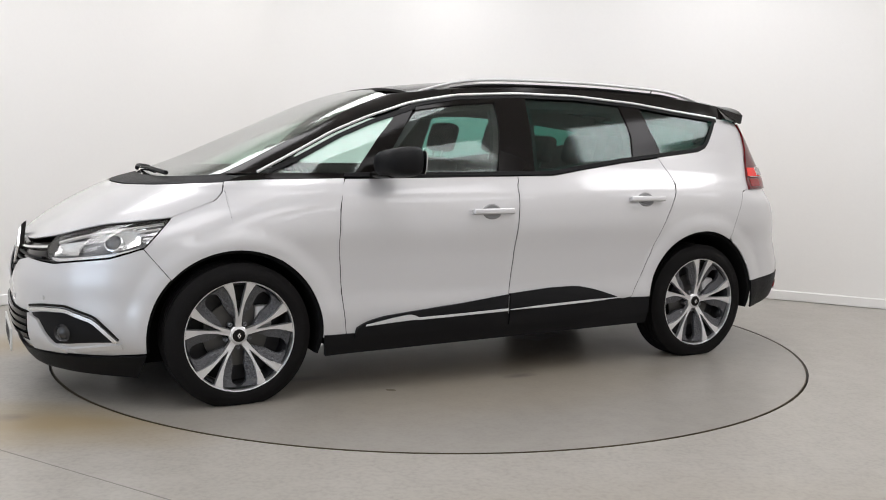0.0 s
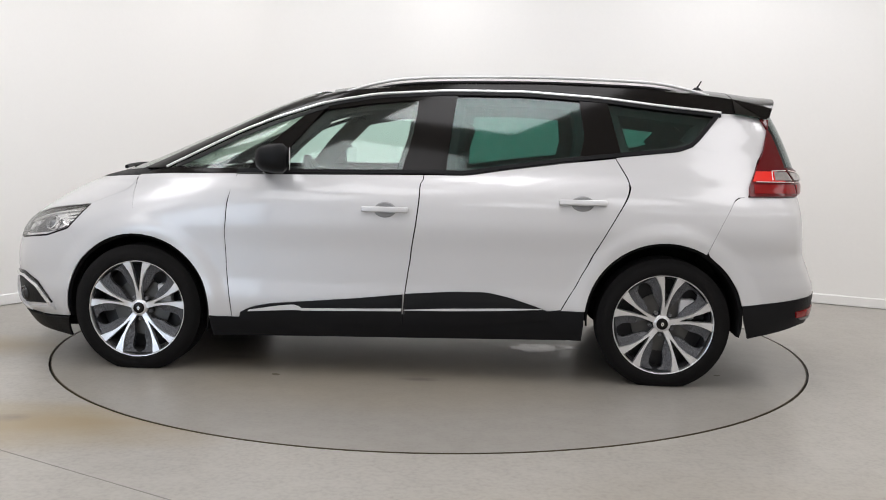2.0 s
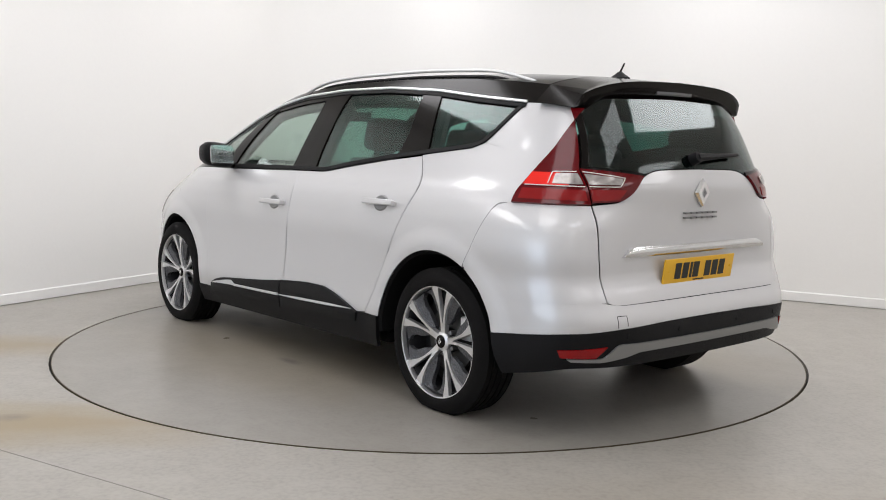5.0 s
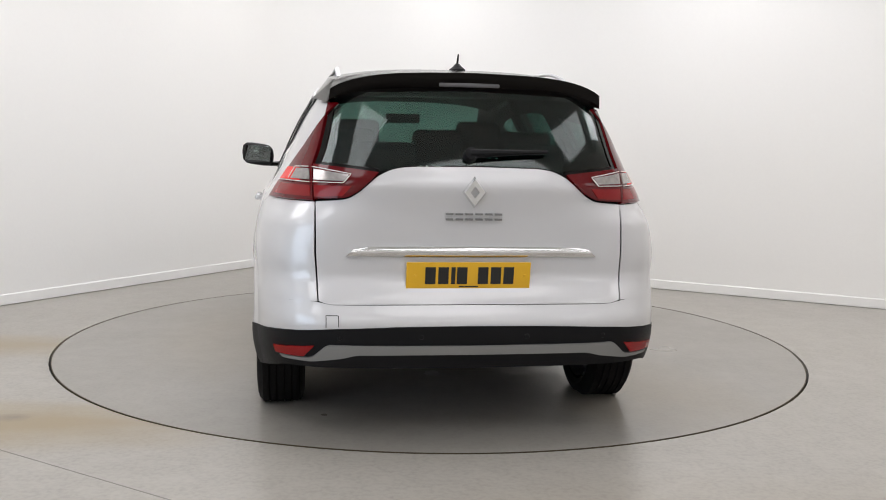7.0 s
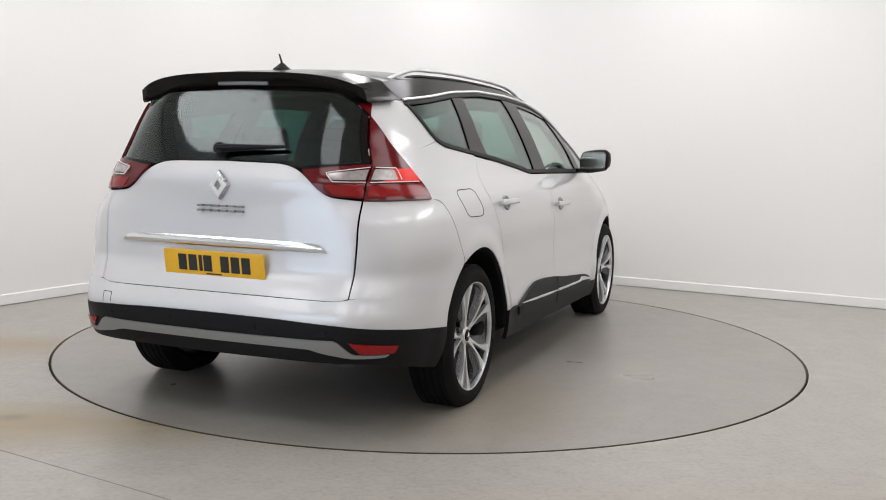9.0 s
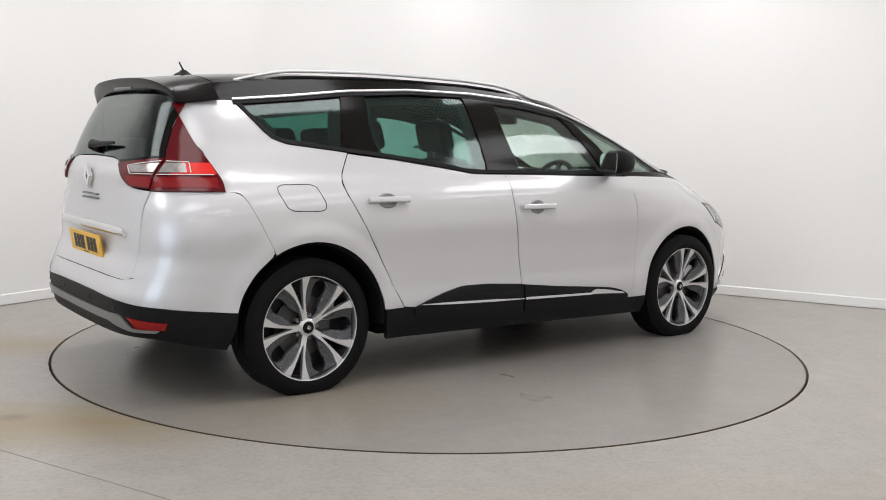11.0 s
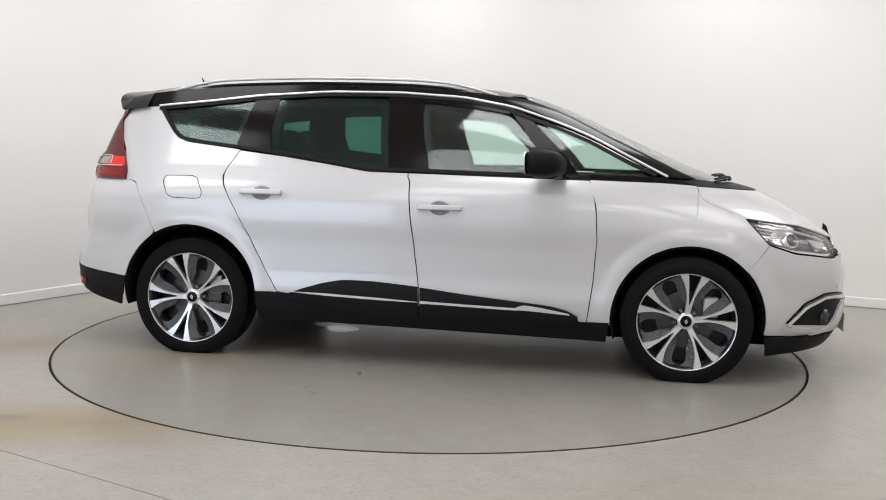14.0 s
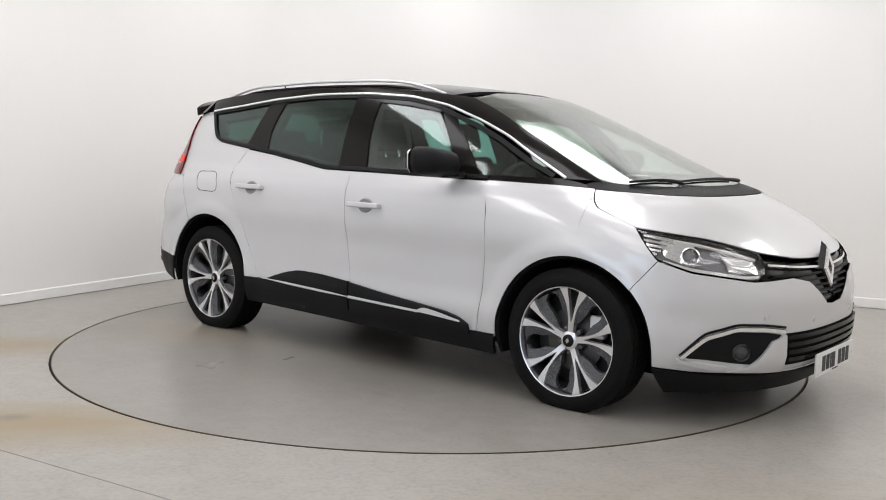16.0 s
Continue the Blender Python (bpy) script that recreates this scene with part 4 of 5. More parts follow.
for s in (1, -1):
    lamp = new("tail_lamp")
    lamp.parent = car
    for name, e, g in (("outer_lens", lampA, 0.0), ("inner_lens", lampB, 0.002)):
        bm = bmesh.new()
        skin(bm, *e, n=16, m=20, out=0.012, thick=0.02, gap=g, sides=(s,), soft=1)
        part(name, bm, RED, lamp, "dark red lamp lens")
    for name, mat, lo, hi, x0, x1, y1, o in (("reflector", RED_BRIGHT, 1.078, 1.13, -1.845, -1.865, 0.7, 0.015), ("lower_reflector", RED_MID, 1.018, 1.062, -1.85, -1.85, 0.662, 0.014)):
        bm = bmesh.new()
        skin(bm, edge(("x", [(x0, lo)]), ("r", [(y1, lo)])), edge(("x", [(x1, hi)]), ("r", [(y1, hi)])), edge(("x", [(x0, lo), (x1, hi)])), edge(("r", [(y1, lo), (y1, hi)])),
             n=16, m=4, out=o, thick=0.006, gap=0, sides=(s,))
        part(name, bm, mat, lamp, "red reflector")
    bm = bmesh.new()
    skin(bm, edge(("r", [(0.645, 1.018), (0.535, 1.026)])), edge(("r", [(0.645, 1.064), (0.5, 1.066)])), edge(("r", [(0.645, 1.018), (0.645, 1.064)])), edge(("r", [(0.535, 1.026), (0.5, 1.066)])), n=10, m=4, out=0.015, thick=0.006, gap=0, sides=(s,))
    part("inner_reflector", bm, RED_MID, lamp, "red reflector")
    for k, a, b2, c in (("outer_clear_lens", 0.735, 0.71, 0.662), ("inner_clear_lens", 0.645, 0.645, 0.52)):
        bm = bmesh.new()
        skin(bm, edge(("r", [(a, 1.083), (c, 1.083)])), edge(("r", [(b2, 1.126), (c - (0.0 if c > 0.6 else 0.01), 1.127 if c > 0.6 else 1.108)])), edge(("r", [(a, 1.083), (b2, 1.126)])), edge(("r", [(c, 1.083), (c - (0.0 if c > 0.6 else 0.01), 1.127 if c > 0.6 else 1.108)])), n=10, m=4, out=0.018, thick=0.005, gap=0, sides=(s,))
        part(k, bm, LENS_WHITE, lamp, "clear reversing lens")
    bm = bmesh.new()
    strip(bm, edge(("x", [(-1.86, 1.073)]), ("r", [(0.66, 1.073)])), 0.0035, 0.003, 0.018, 24, (s,))
    strip(bm, edge(("r", [(0.742, 1.083), (0.714, 1.131), (0.662, 1.134)])), 0.004, 0.003, 0.018, 16, (s,), 0)
    part("outer_light_line", bm, LINE_WHITE, lamp, "white light line")
    bm = bmesh.new()
    strip(bm, edge(("r", [(0.647, 1.074), (0.53, 1.076), (0.5, 1.11), (0.647, 1.134)])), 0.0032, 0.003, 0.018, 30, (s,), 0)
    part("inner_light_line", bm, LINE_WHITE, lamp, "white light line")
    bm = bmesh.new()
    skin(bm, edge(("r", [(0.8, 0.377), (0.69, 0.377)])), edge(("r", [(0.812, 0.408), (0.65, 0.424)])), edge(("r", [(0.8, 0.377), (0.812, 0.408)])), edge(("r", [(0.69, 0.377), (0.65, 0.424)])), n=10, m=5, out=0.01, thick=0.01, gap=0, sides=(s,))
    part("rear_reflector", bm, RED_MID, car, "red bumper reflector")
bm = bmesh.new()
skin(bm, edge(("r", [(0, 0.386), (0.48, 0.388), (0.54, 0.372), (0.66, 0.358), (0.77, 0.362)])), edge(("r", [(0, 0.426), (0.5, 0.43), (0.6, 0.434), (0.66, 0.374), (0.785, 0.374)])),
     edge(("r", [(0, 0.386), (0, 0.426)])), edge(("r", [(0.77, 0.362), (0.785, 0.374)])), n=50, m=4, centre=True, out=0.012, thick=0.012, soft=1)
part("skid_trim", bm, SATIN_GREY, car, "satin silver rear bumper trim")
bm = bmesh.new()
skin(bm, edge(("r", [(0, 0.779), (0.53, 0.781)])), edge(("r", [(0, 0.826), (0.46, 0.824), (0.49, 0.815)])), edge(("r", [(0, 0.779), (0, 0.826)])), edge(("r", [(0.53, 0.781), (0.49, 0.815)])), n=24, m=6, centre=True, out=0.012, thick=0.014, bulge=0.008)
part("tailgate_handle", bm, CHROME_SOFT, tailgate, "chrome tailgate strip")

# emblem, letters as plain bars, plate
def lozenge(bm, m, w, h, d, cut=0.0):
    ring = [(0, h), (w, 0), (0, -h), (-w, 0)]
    hole = [(0, h * cut), (w * cut, 0), (0, -h * cut), (-w * cut, 0)]
    o0, o1, i0, i1 = ([bm.verts.new(m @ Vector((a, b, c))) for a, b in k] for k, c in ((ring, 0), ([(a * 0.82, b * 0.82) for a, b in ring], d), (hole, 0), (hole, d)))
    for i in range(4):
        j = (i + 1) % 4
        bm.faces.new((o0[i], o0[j], o1[j], o1[i])), bm.faces.new((o1[i], o1[j], i1[j], i1[i])), bm.faces.new((i1[i], i1[j], i0[j], i0[i]))


bm = bmesh.new()
lozenge(bm, on_skin(0.0001, 1.05, 0.004), 0.052, 0.067, 0.016, 0.36)
part("rear_emblem", bm, CHROME, tailgate, "chrome lozenge emblem", 0)
for i in range(6):
    y = 0.102 - i * 0.041
    for lo, hi in ((0.934, 0.9425), (0.9555, 0.964)):
        bm = bmesh.new()
        box(bm, (-2.2, y - 0.015, lo), (-2.176, y + 0.015, hi), 0.0015)
        part("badge_bar", bm, SATIN_GREY, tailgate)


def plate(name, colour, m, parent, label):
    bm = bmesh.new()
    box(bm, (-0.26, -0.0555, -0.004), (0.26, 0.0555, 0.004), 0.003, m)
    ob = part(name, bm, colour, parent, label)
    x = -0.182
    for w in (0.05, 0.05, 0.02, 0.05, -0.03, 0.05, 0.05, 0.05):
        if w > 0:
            bm = bmesh.new()
            box(bm, (x, -0.036, 0.0042), (x + w * 0.86, 0.036, 0.0056), 0, m)
            part("bar", bm, INK, ob, smooth=0)
        x += abs(w) + 0.004
    bm = bmesh.new()
    box(bm, (-0.04, -0.05, 0.0042), (0.04, -0.044, 0.0052), 0, m)
    part("bar", bm, INK, ob, smooth=0)
    for k in (-0.225, 0.235):
        bm = bmesh.new()
        revolve(bm, [(0.0001, 0.0075), (0.005, 0.007), (0.006, 0.004)], 12, "Z", m @ Matrix.Translation((k, 0, 0)))
        part("screw", bm, colour, ob)
    return ob


plate("number_plate", YELLOW, Matrix.Translation((-2.212, 0.02, 0.708)) @ pose(0, 0, 0, 0, -8, 0) @ pose(0, 0, 0, 90, 0, -90), car, "yellow rear plate with black bars")
plate("number_plate", PLATE_WHITE, Matrix.Translation((2.352, 0, 0.262)) @ pose(0, 0, 0, 90, 0, 90), car, "white front plate with black bars")

# ---- headlamps
def headlamp(s):
    lamp = new("headlamp")
    lamp.parent = car
    lo = edge(("x", [(1.815, 0.752), (1.96, 0.705)]), ("f", [(0.61, 0.673), (0.585, 0.674)]))
    hi = edge(("x", [(1.697, 0.88), (1.965, 0.843)]), ("f", [(0.52, 0.782)]))
    le, ri = edge(("x", [(1.815, 0.752), (1.697, 0.88)])), edge(("f", [(0.585, 0.674), (0.535, 0.71), (0.52, 0.782)]))
    bm = bmesh.new()
    skin(bm, lo, hi, le, ri, n=24, m=10, out=-0.04, thick=0.008, sides=(s,))
    part("housing", bm, LAMP_GREY, lamp, "dark grey lamp housing")
    bm = bmesh.new()
    for e in (lo, hi, le, ri):
        strip(bm, e, 0.007, 0.042, -0.04, 30, (s,), 1)
    part("bezel", bm, GLOSS, lamp, "black bezel")
    bm = bmesh.new()
    for i in range(5):
        k = i / 4
        strip(bm, edge(("x", [(1.735 + 0.02 * k, 0.862 - 0.02 * i), (1.84 - 0.012 * i + 0.02, 0.842 - 0.016 * i)])), 0.014, 0.02, -0.036, 8, (s,))
    skin(bm, edge(("x", [(1.84, 0.77), (1.93, 0.735)])), edge(("x", [(1.8, 0.862), (1.95, 0.838)])), edge(("x", [(1.84, 0.77), (1.8, 0.862)])), edge(("x", [(1.93, 0.735), (1.95, 0.838)])), n=8, m=6, out=-0.028, thick=0.008, sides=(s,), bulge=-0.012)
    part("reflector", bm, CHROME, lamp, "chrome reflector")
    bm = bmesh.new()
    skin(bm, edge(("f", [(0.67, 0.715), (0.56, 0.705)])), edge(("f", [(0.66, 0.79), (0.55, 0.765)])), edge(("f", [(0.67, 0.715), (0.66, 0.79)])), edge(("f", [(0.56, 0.705), (0.55, 0.765)])), n=8, m=6, out=-0.024, thick=0.008, sides=(s,), bulge=-0.015)
    part("high_beam", bm, CHROME, lamp, "chrome high beam reflector")
    m = on_skin(*SX(1.945, 0.775), -0.03, s)
    bm = bmesh.new()
    revolve(bm, [(0.042, 0.0), (0.042, 0.022), (0.036, 0.024), (0.034, 0.012)], 28, "Z", m)
    part("projector_ring", bm, CHROME, lamp)
    bm = bmesh.new()
    revolve(bm, [(0.0001, 0.03), (0.015, 0.027), (0.028, 0.02), (0.034, 0.01)], 24, "Z", m)
    part("projector_lens", bm, LAMP_GREY, lamp, "dark projector lens")
    bm = bmesh.new()
    strip(bm, edge(("x", [(1.73, 0.868), (1.965, 0.83)]), ("f", [(0.58, 0.79), (0.535, 0.77)])), 0.01, 0.012, -0.03, 24, (s,), 1)
    strip(bm, edge(("x", [(1.84, 0.745), (1.96, 0.716)]), ("f", [(0.62, 0.69), (0.56, 0.693)])), 0.016, 0.014, -0.034, 24, (s,), 1)
    part("running_light", bm, LINE_WHITE, lamp, "white running light strip")
    bm = bmesh.new()
    skin(bm, lo, hi, le, ri, n=24, m=10, out=0.002, thick=0.004, sides=(s,))
    part("lamp_cover", bm, COVER, lamp, "clear lamp cover").visible_shadow = False


headlamp(1), headlamp(-1)

# ---- grille
GB = [(0, 0.535), (0.1, 0.545), (0.2, 0.613), (0.27, 0.658), (0.4, 0.683), (0.55, 0.676)]
GT = [(0, 0.742), (0.13, 0.744), (0.3, 0.752), (0.52, 0.785)]
bm = bmesh.new()
skin(bm, edge(("f", GB)), edge(("f", GT)), edge(("f", [(0, 0.535), (0, 0.742)])), edge(("f", [(0.55, 0.676), (0.52, 0.785)])), n=30, m=10, centre=True, out=-0.03, thick=0.02, gap=0)
grille = part("grille", bm, GLOSS, car, "black front grille")
for z, y in ((0.573, 0.15), (0.6, 0.19), (0.628, 0.22), (0.656, 0.27), (0.686, 0.5)):
    bm = bmesh.new()
    for k in (1, -1):
        strip(bm, edge(("f", [(0.02, z), (y, z + 0.012 * y)])), 0.012, 0.016, -0.028, 16, (k,))
    part("grille_bar", bm, PLASTIC, grille)
for k in (1, -1):
    bm = bmesh.new()
    strip(bm, edge(("f", [(0.08, 0.712), (0.3, 0.724), (0.5, 0.742)])), 0.014, 0.014, -0.024, 20, (k,))
    part("grille_trim", bm, CHROME, grille, "chrome grille bar")
bm = bmesh.new()
m = Matrix.Translation((2.277, 0, 0.694)) @ pose(0, 0, 0, 0, -10, 0) @ pose(0, 0, 0, 90, 0, 90)
lozenge(bm, m, 0.098, 0.128, 0.02, 0.5)
part("emblem_base", bm, GLOSS, car, "black emblem surround", 0)
bm = bmesh.new()
lozenge(bm, Matrix.Translation((0.006, 0, 0)) @ m, 0.07, 0.104, 0.022, 0.36)
part("front_emblem", bm, CHROME, car, "large chrome lozenge emblem", 0)

# ---- lower intake and fog lamps
bm = bmesh.new()
skin(bm, edge(("f", [(0, 0.278), (0.42, 0.282)])), edge(("f", [(0, 0.432), (0.455, 0.436)])), edge(("f", [(0, 0.278), (0, 0.432)])), edge(("f", [(0.42, 0.282), (0.455, 0.436)])), n=24, m=6, centre=True, out=0.003, thick=0.01)
intake = part("lower_grille", bm, DARK, car, "black lower grille")
for i in range(4):
    bm = bmesh.new()
    z = 0.302 + i * 0.034
    skin(bm, edge(("f", [(0, z), (0.425 + 0.008 * i, z + 0.003)])), edge(("f", [(0, z + 0.02), (0.43 + 0.008 * i, z + 0.023)])), edge(("f", [(0, z), (0, z + 0.02)])), edge(("f", [(0.425 + 0.008 * i, z + 0.003), (0.43 + 0.008 * i, z + 0.023)])), n=20, m=2, centre=True, out=0.014, thick=0.01, gap=0)
    part("slat", bm, GLOSS, intake)
for s in (1, -1):
    lo = edge(("x", [(1.955, 0.318)]), ("f", [(0.66, 0.292), (0.6, 0.286)]))
    hi = edge(("x", [(1.945, 0.327), (2.035, 0.42)]), ("f", [(0.66, 0.462), (0.55, 0.458), (0.465, 0.442)]))
    bm = bmesh.new()
    skin(bm, lo, hi, edge(("x", [(1.955, 0.318), (1.945, 0.327)])), edge(("f", [(0.6, 0.286), (0.56, 0.35), (0.51, 0.4), (0.465, 0.442)])), n=24, m=10, out=0.003, thick=0.01, sides=(s,), soft=1)
    fog = part("fog_lamp", bm, PLASTIC, car, "black fog lamp surround")
    bm = bmesh.new()
    strip(bm, edge(("x", [(1.94, 0.322), (2.035, 0.418)]), ("f", [(0.66, 0.462), (0.56, 0.459), (0.47, 0.445)])), 0.02, 0.012, 0.004, 36, (s,), 2)
    part("chrome_arc", bm, CHROME, fog, "chrome trim arc")
    bm = bmesh.new()
    strip(bm, edge(("x", [(1.932, 0.328), (2.03, 0.436)]), ("f", [(0.66, 0.48), (0.56, 0.477), (0.462, 0.462)])), 0.012, 0.005, 0.001, 36, (s,), 2)
    part("arc_border", bm, GLOSS, fog, "black arc border")
    bm = bmesh.new()
    revolve(bm, [(0.0001, 0.016), (0.02, 0.012), (0.03, 0.004), (0.036, 0.012), (0.042, 0.0)], 24, "Z", on_skin(*FY(0.64, 0.355), 0.004, s))
    part("fog_lens", bm, FOG, fog, "clear fog lens")
    bm = bmesh.new()
    skin(bm, edge(("f", [(0.66, 0.268), (0.44, 0.262)])), edge(("f", [(0.53, 0.405), (0.462, 0.428)])), edge(("f", [(0.66, 0.268), (0.59, 0.3), (0.53, 0.405)])), edge(("f", [(0.44, 0.262), (0.462, 0.428)])), n=10, m=12, out=0.016, thick=0.016, sides=(s,), soft=1, gap=0, bulge=0.006)
    part("bumper_blade", bm, PAINT, car, "silver bumper blade")
    bm = bmesh.new()
    strip(bm, edge(("x", [(1.915, 0.302)]), ("f", [(0.63, 0.274), (0.5, 0.268)])), 0.026, 0.012, 0.0, 20, (s,))
    part("bumper_ledge", bm, PAINT, car)
    for y, z in ((0.56, 0.51), (0.24, 0.475)):
        bm = bmesh.new()
        revolve(bm, [(0.0001, 0.003), (0.009, 0.0025), (0.0095, 0.0), (0.0115, 0.0012), (0.012, -0.002)], 16, "Z", on_skin(*FY(y, z), 0.0005, s))
        part("parking_sensor", bm, PAINT, car)
    for y, z in ((0.55, 0.46), (0.22, 0.462)):
        bm = bmesh.new()
        revolve(bm, [(0.0001, 0.004), (0.009, 0.0035), (0.0115, -0.001)], 16, "Z", on_skin(*RY(y, z), 0.003, s))
        part("parking_sensor", bm, PLASTIC, car)

# ---- wheels
def build_wheel():
    wheel = new("wheel")
    wheel.parent = car
    R = 0.346
    bm = bmesh.new()
    prof = [(0.262, 0.008), (0.268, 0.012), (0.285, 0.016), (0.305, 0.013), (0.325, 0.005), (0.336, -0.007)]
    for k in range(5):
        y0 = -0.012 - k * 0.034
        prof += [(R, y0), (R, y0 - 0.026), (R - 0.007, y0 - 0.027), (R - 0.007, y0 - 0.033)]
    prof += [(R, -0.182), (0.325, -0.196), (0.29, -0.205), (0.262, -0.19)]
    revolve(bm, prof, 72)
    for v in bm.verts:
        v.co.z = max(v.co.z, -HUB_Z + 0.001)
    part("tyre", bm, RUBBER, wheel, "black road tyre")
    bm = bmesh.new()
    revolve(bm, [(0.249, -0.19), (0.238, -0.1), (0.239, -0.03), (0.248, -0.012)], 64)
    revolve(bm, [(0.236, -0.12), (0.0001, -0.12)], 32)
    part("barrel", bm, ALLOY_DARK, wheel, "dark wheel barrel")
    bm = bmesh.new()
    revolve(bm, [(0.2535, -0.03), (0.2555, -0.002), (0.257, 0.006), (0.261, 0.0075), (0.2635, 0.006), (0.264, -0.01)], 72)
    part("rim", bm, MACHINED, wheel, "machined alloy rim edge")
    bm = bmesh.new()
    revolve(bm, [(0.06, -0.1), (0.06, -0.085), (0.155, -0.085), (0.155, -0.1)], 40)
    part("brake_disc", bm, STEEL, wheel, "grey steel brake disc")
    bm = bmesh.new()
    box(bm, (-0.17, -0.11, 0.02), (-0.09, -0.06, 0.13), 0.015)
    part("caliper", bm, SATIN, wheel, "dull silver brake caliper")

    def face(r):
        """The wheel's face dishes in towards the hub."""
        return -0.03 + 0.03 * min(1, max(0, (r - 0.06) / 0.19)) ** 0.8

    outer = curve([(0.045, 0.018), (0.08, 0.0185), (0.12, 0.022), (0.16, 0.031), (0.2, 0.047), (0.256, 0.08)])
    inner_edge = curve([(0.095, 0.0), (0.13, 0.007), (0.18, 0.0155), (0.256, 0.031)])
    rs = [0.04 + (0.256 - 0.04) * i / 14 for i in range(15)]
    for k in range(5):
        base = math.pi / 2 + k * 2 * math.pi / 5
        bm = bmesh.new()
        for s in (1, -1):
            rows = []
            for r in rs:
                a, b = (inner_edge(r) if r > 0.095 else 0.0), outer(r)
                row = []
                for t, d in ((a, -0.02), (a + (0.0025 if r > 0.095 else 0), 0.0), (b - 0.003, 0.0), (b, -0.022)):
                    g = base + s * t / r
                    row.append(bm.verts.new((r * math.cos(g), face(r) + d, r * math.sin(g))))
                rows.append(row)
            for p, q in zip(rows, rows[1:]):
                for j in range(3):
                    bm.faces.new((p[j], p[j + 1], q[j + 1], q[j]) if s > 0 else (p[j], q[j], q[j + 1], p[j + 1]))
        bmesh.ops.recalc_face_normals(bm, faces=bm.faces)
        part("spoke", bm, MACHINED, wheel, "machined silver split spoke", 30)
        for s in (1, -1):
            bm = bmesh.new()
            rows = []
            blade = curve([(0.085, 0.004), (0.12, 0.026), (0.16, 0.042), (0.2, 0.044), (0.225, 0.05), (0.252, 0.09)])
            for i in range(17):
                r = 0.085 + (0.252 - 0.085) * i / 16
                a = outer(r) - 0.002
                b = min(a + blade(r), r * math.pi / 5 - 0.001)
                row = []
                for t, d in ((a, -0.012), (b, -0.022), (b, -0.045)):
                    g = base + s * t / r
                    row.append(bm.verts.new((r * math.cos(g), face(r) + d, r * math.sin(g))))
                rows.append(row)
            for p, q in zip(rows, rows[1:]):
                for j in range(2):
                    bm.faces.new((p[j], p[j + 1], q[j + 1], q[j]))
            bmesh.ops.recalc_face_normals(bm, faces=bm.faces)
            part("insert", bm, INSERT, wheel, "grey honeycomb-textured insert", 30)
        g = base + math.pi / 5
        bm = bmesh.new()
        revolve(bm, [(0.011, -0.075), (0.011, -0.045), (0.007, -0.042), (0.0001, -0.048)], 12, "Y", Matrix.Translation((0.06 * math.cos(g), 0, 0.06 * math.sin(g))))
        part("wheel_bolt", bm, LAMP_GREY, wheel, "dark wheel bolt")
    bm = bmesh.new()
    revolve(bm, [(0.046, -0.05), (0.046, -0.034), (0.037, -0.026), (0.03, -0.025)], 32)
    part("hub", bm, MACHINED, wheel, "machined alloy hub")
    bm = bmesh.new()
    revolve(bm, [(0.031, -0.03), (0.03, -0.022), (0.02, -0.019), (0.0001, -0.018)], 28)
    cap = part("hub_cap", bm, GLOSS, wheel, "black hub cap")
    bm = bmesh.new()
    lozenge(bm, Matrix.Translation((0, -0.018, 0)) @ pose(0, 0, 0, 90, 0, 180), 0.011, 0.015, 0.004, 0.4)
    part("cap_emblem", bm, CHROME, cap, "chrome lozenge", 0)
    return wheel


first = build_wheel()
WHEEL_Y = 0.899
first.matrix_basis = pose(AXLE, WHEEL_Y, HUB_Z)
for place, spin in ((pose(-AXLE, WHEEL_Y - 0.012, HUB_Z), -7), (pose(AXLE, -WHEEL_Y, HUB_Z, 0, 0, 180), -8), (pose(-AXLE, -WHEEL_Y + 0.012, HUB_Z, 0, 0, 180), 18)):
    wheel = copy_thing(first, place)
    for piece in wheel.children:
        if not piece.name.startswith(("tyre", "caliper")):
            piece.matrix_basis = pose(0, 0, 0, 0, spin, 0)

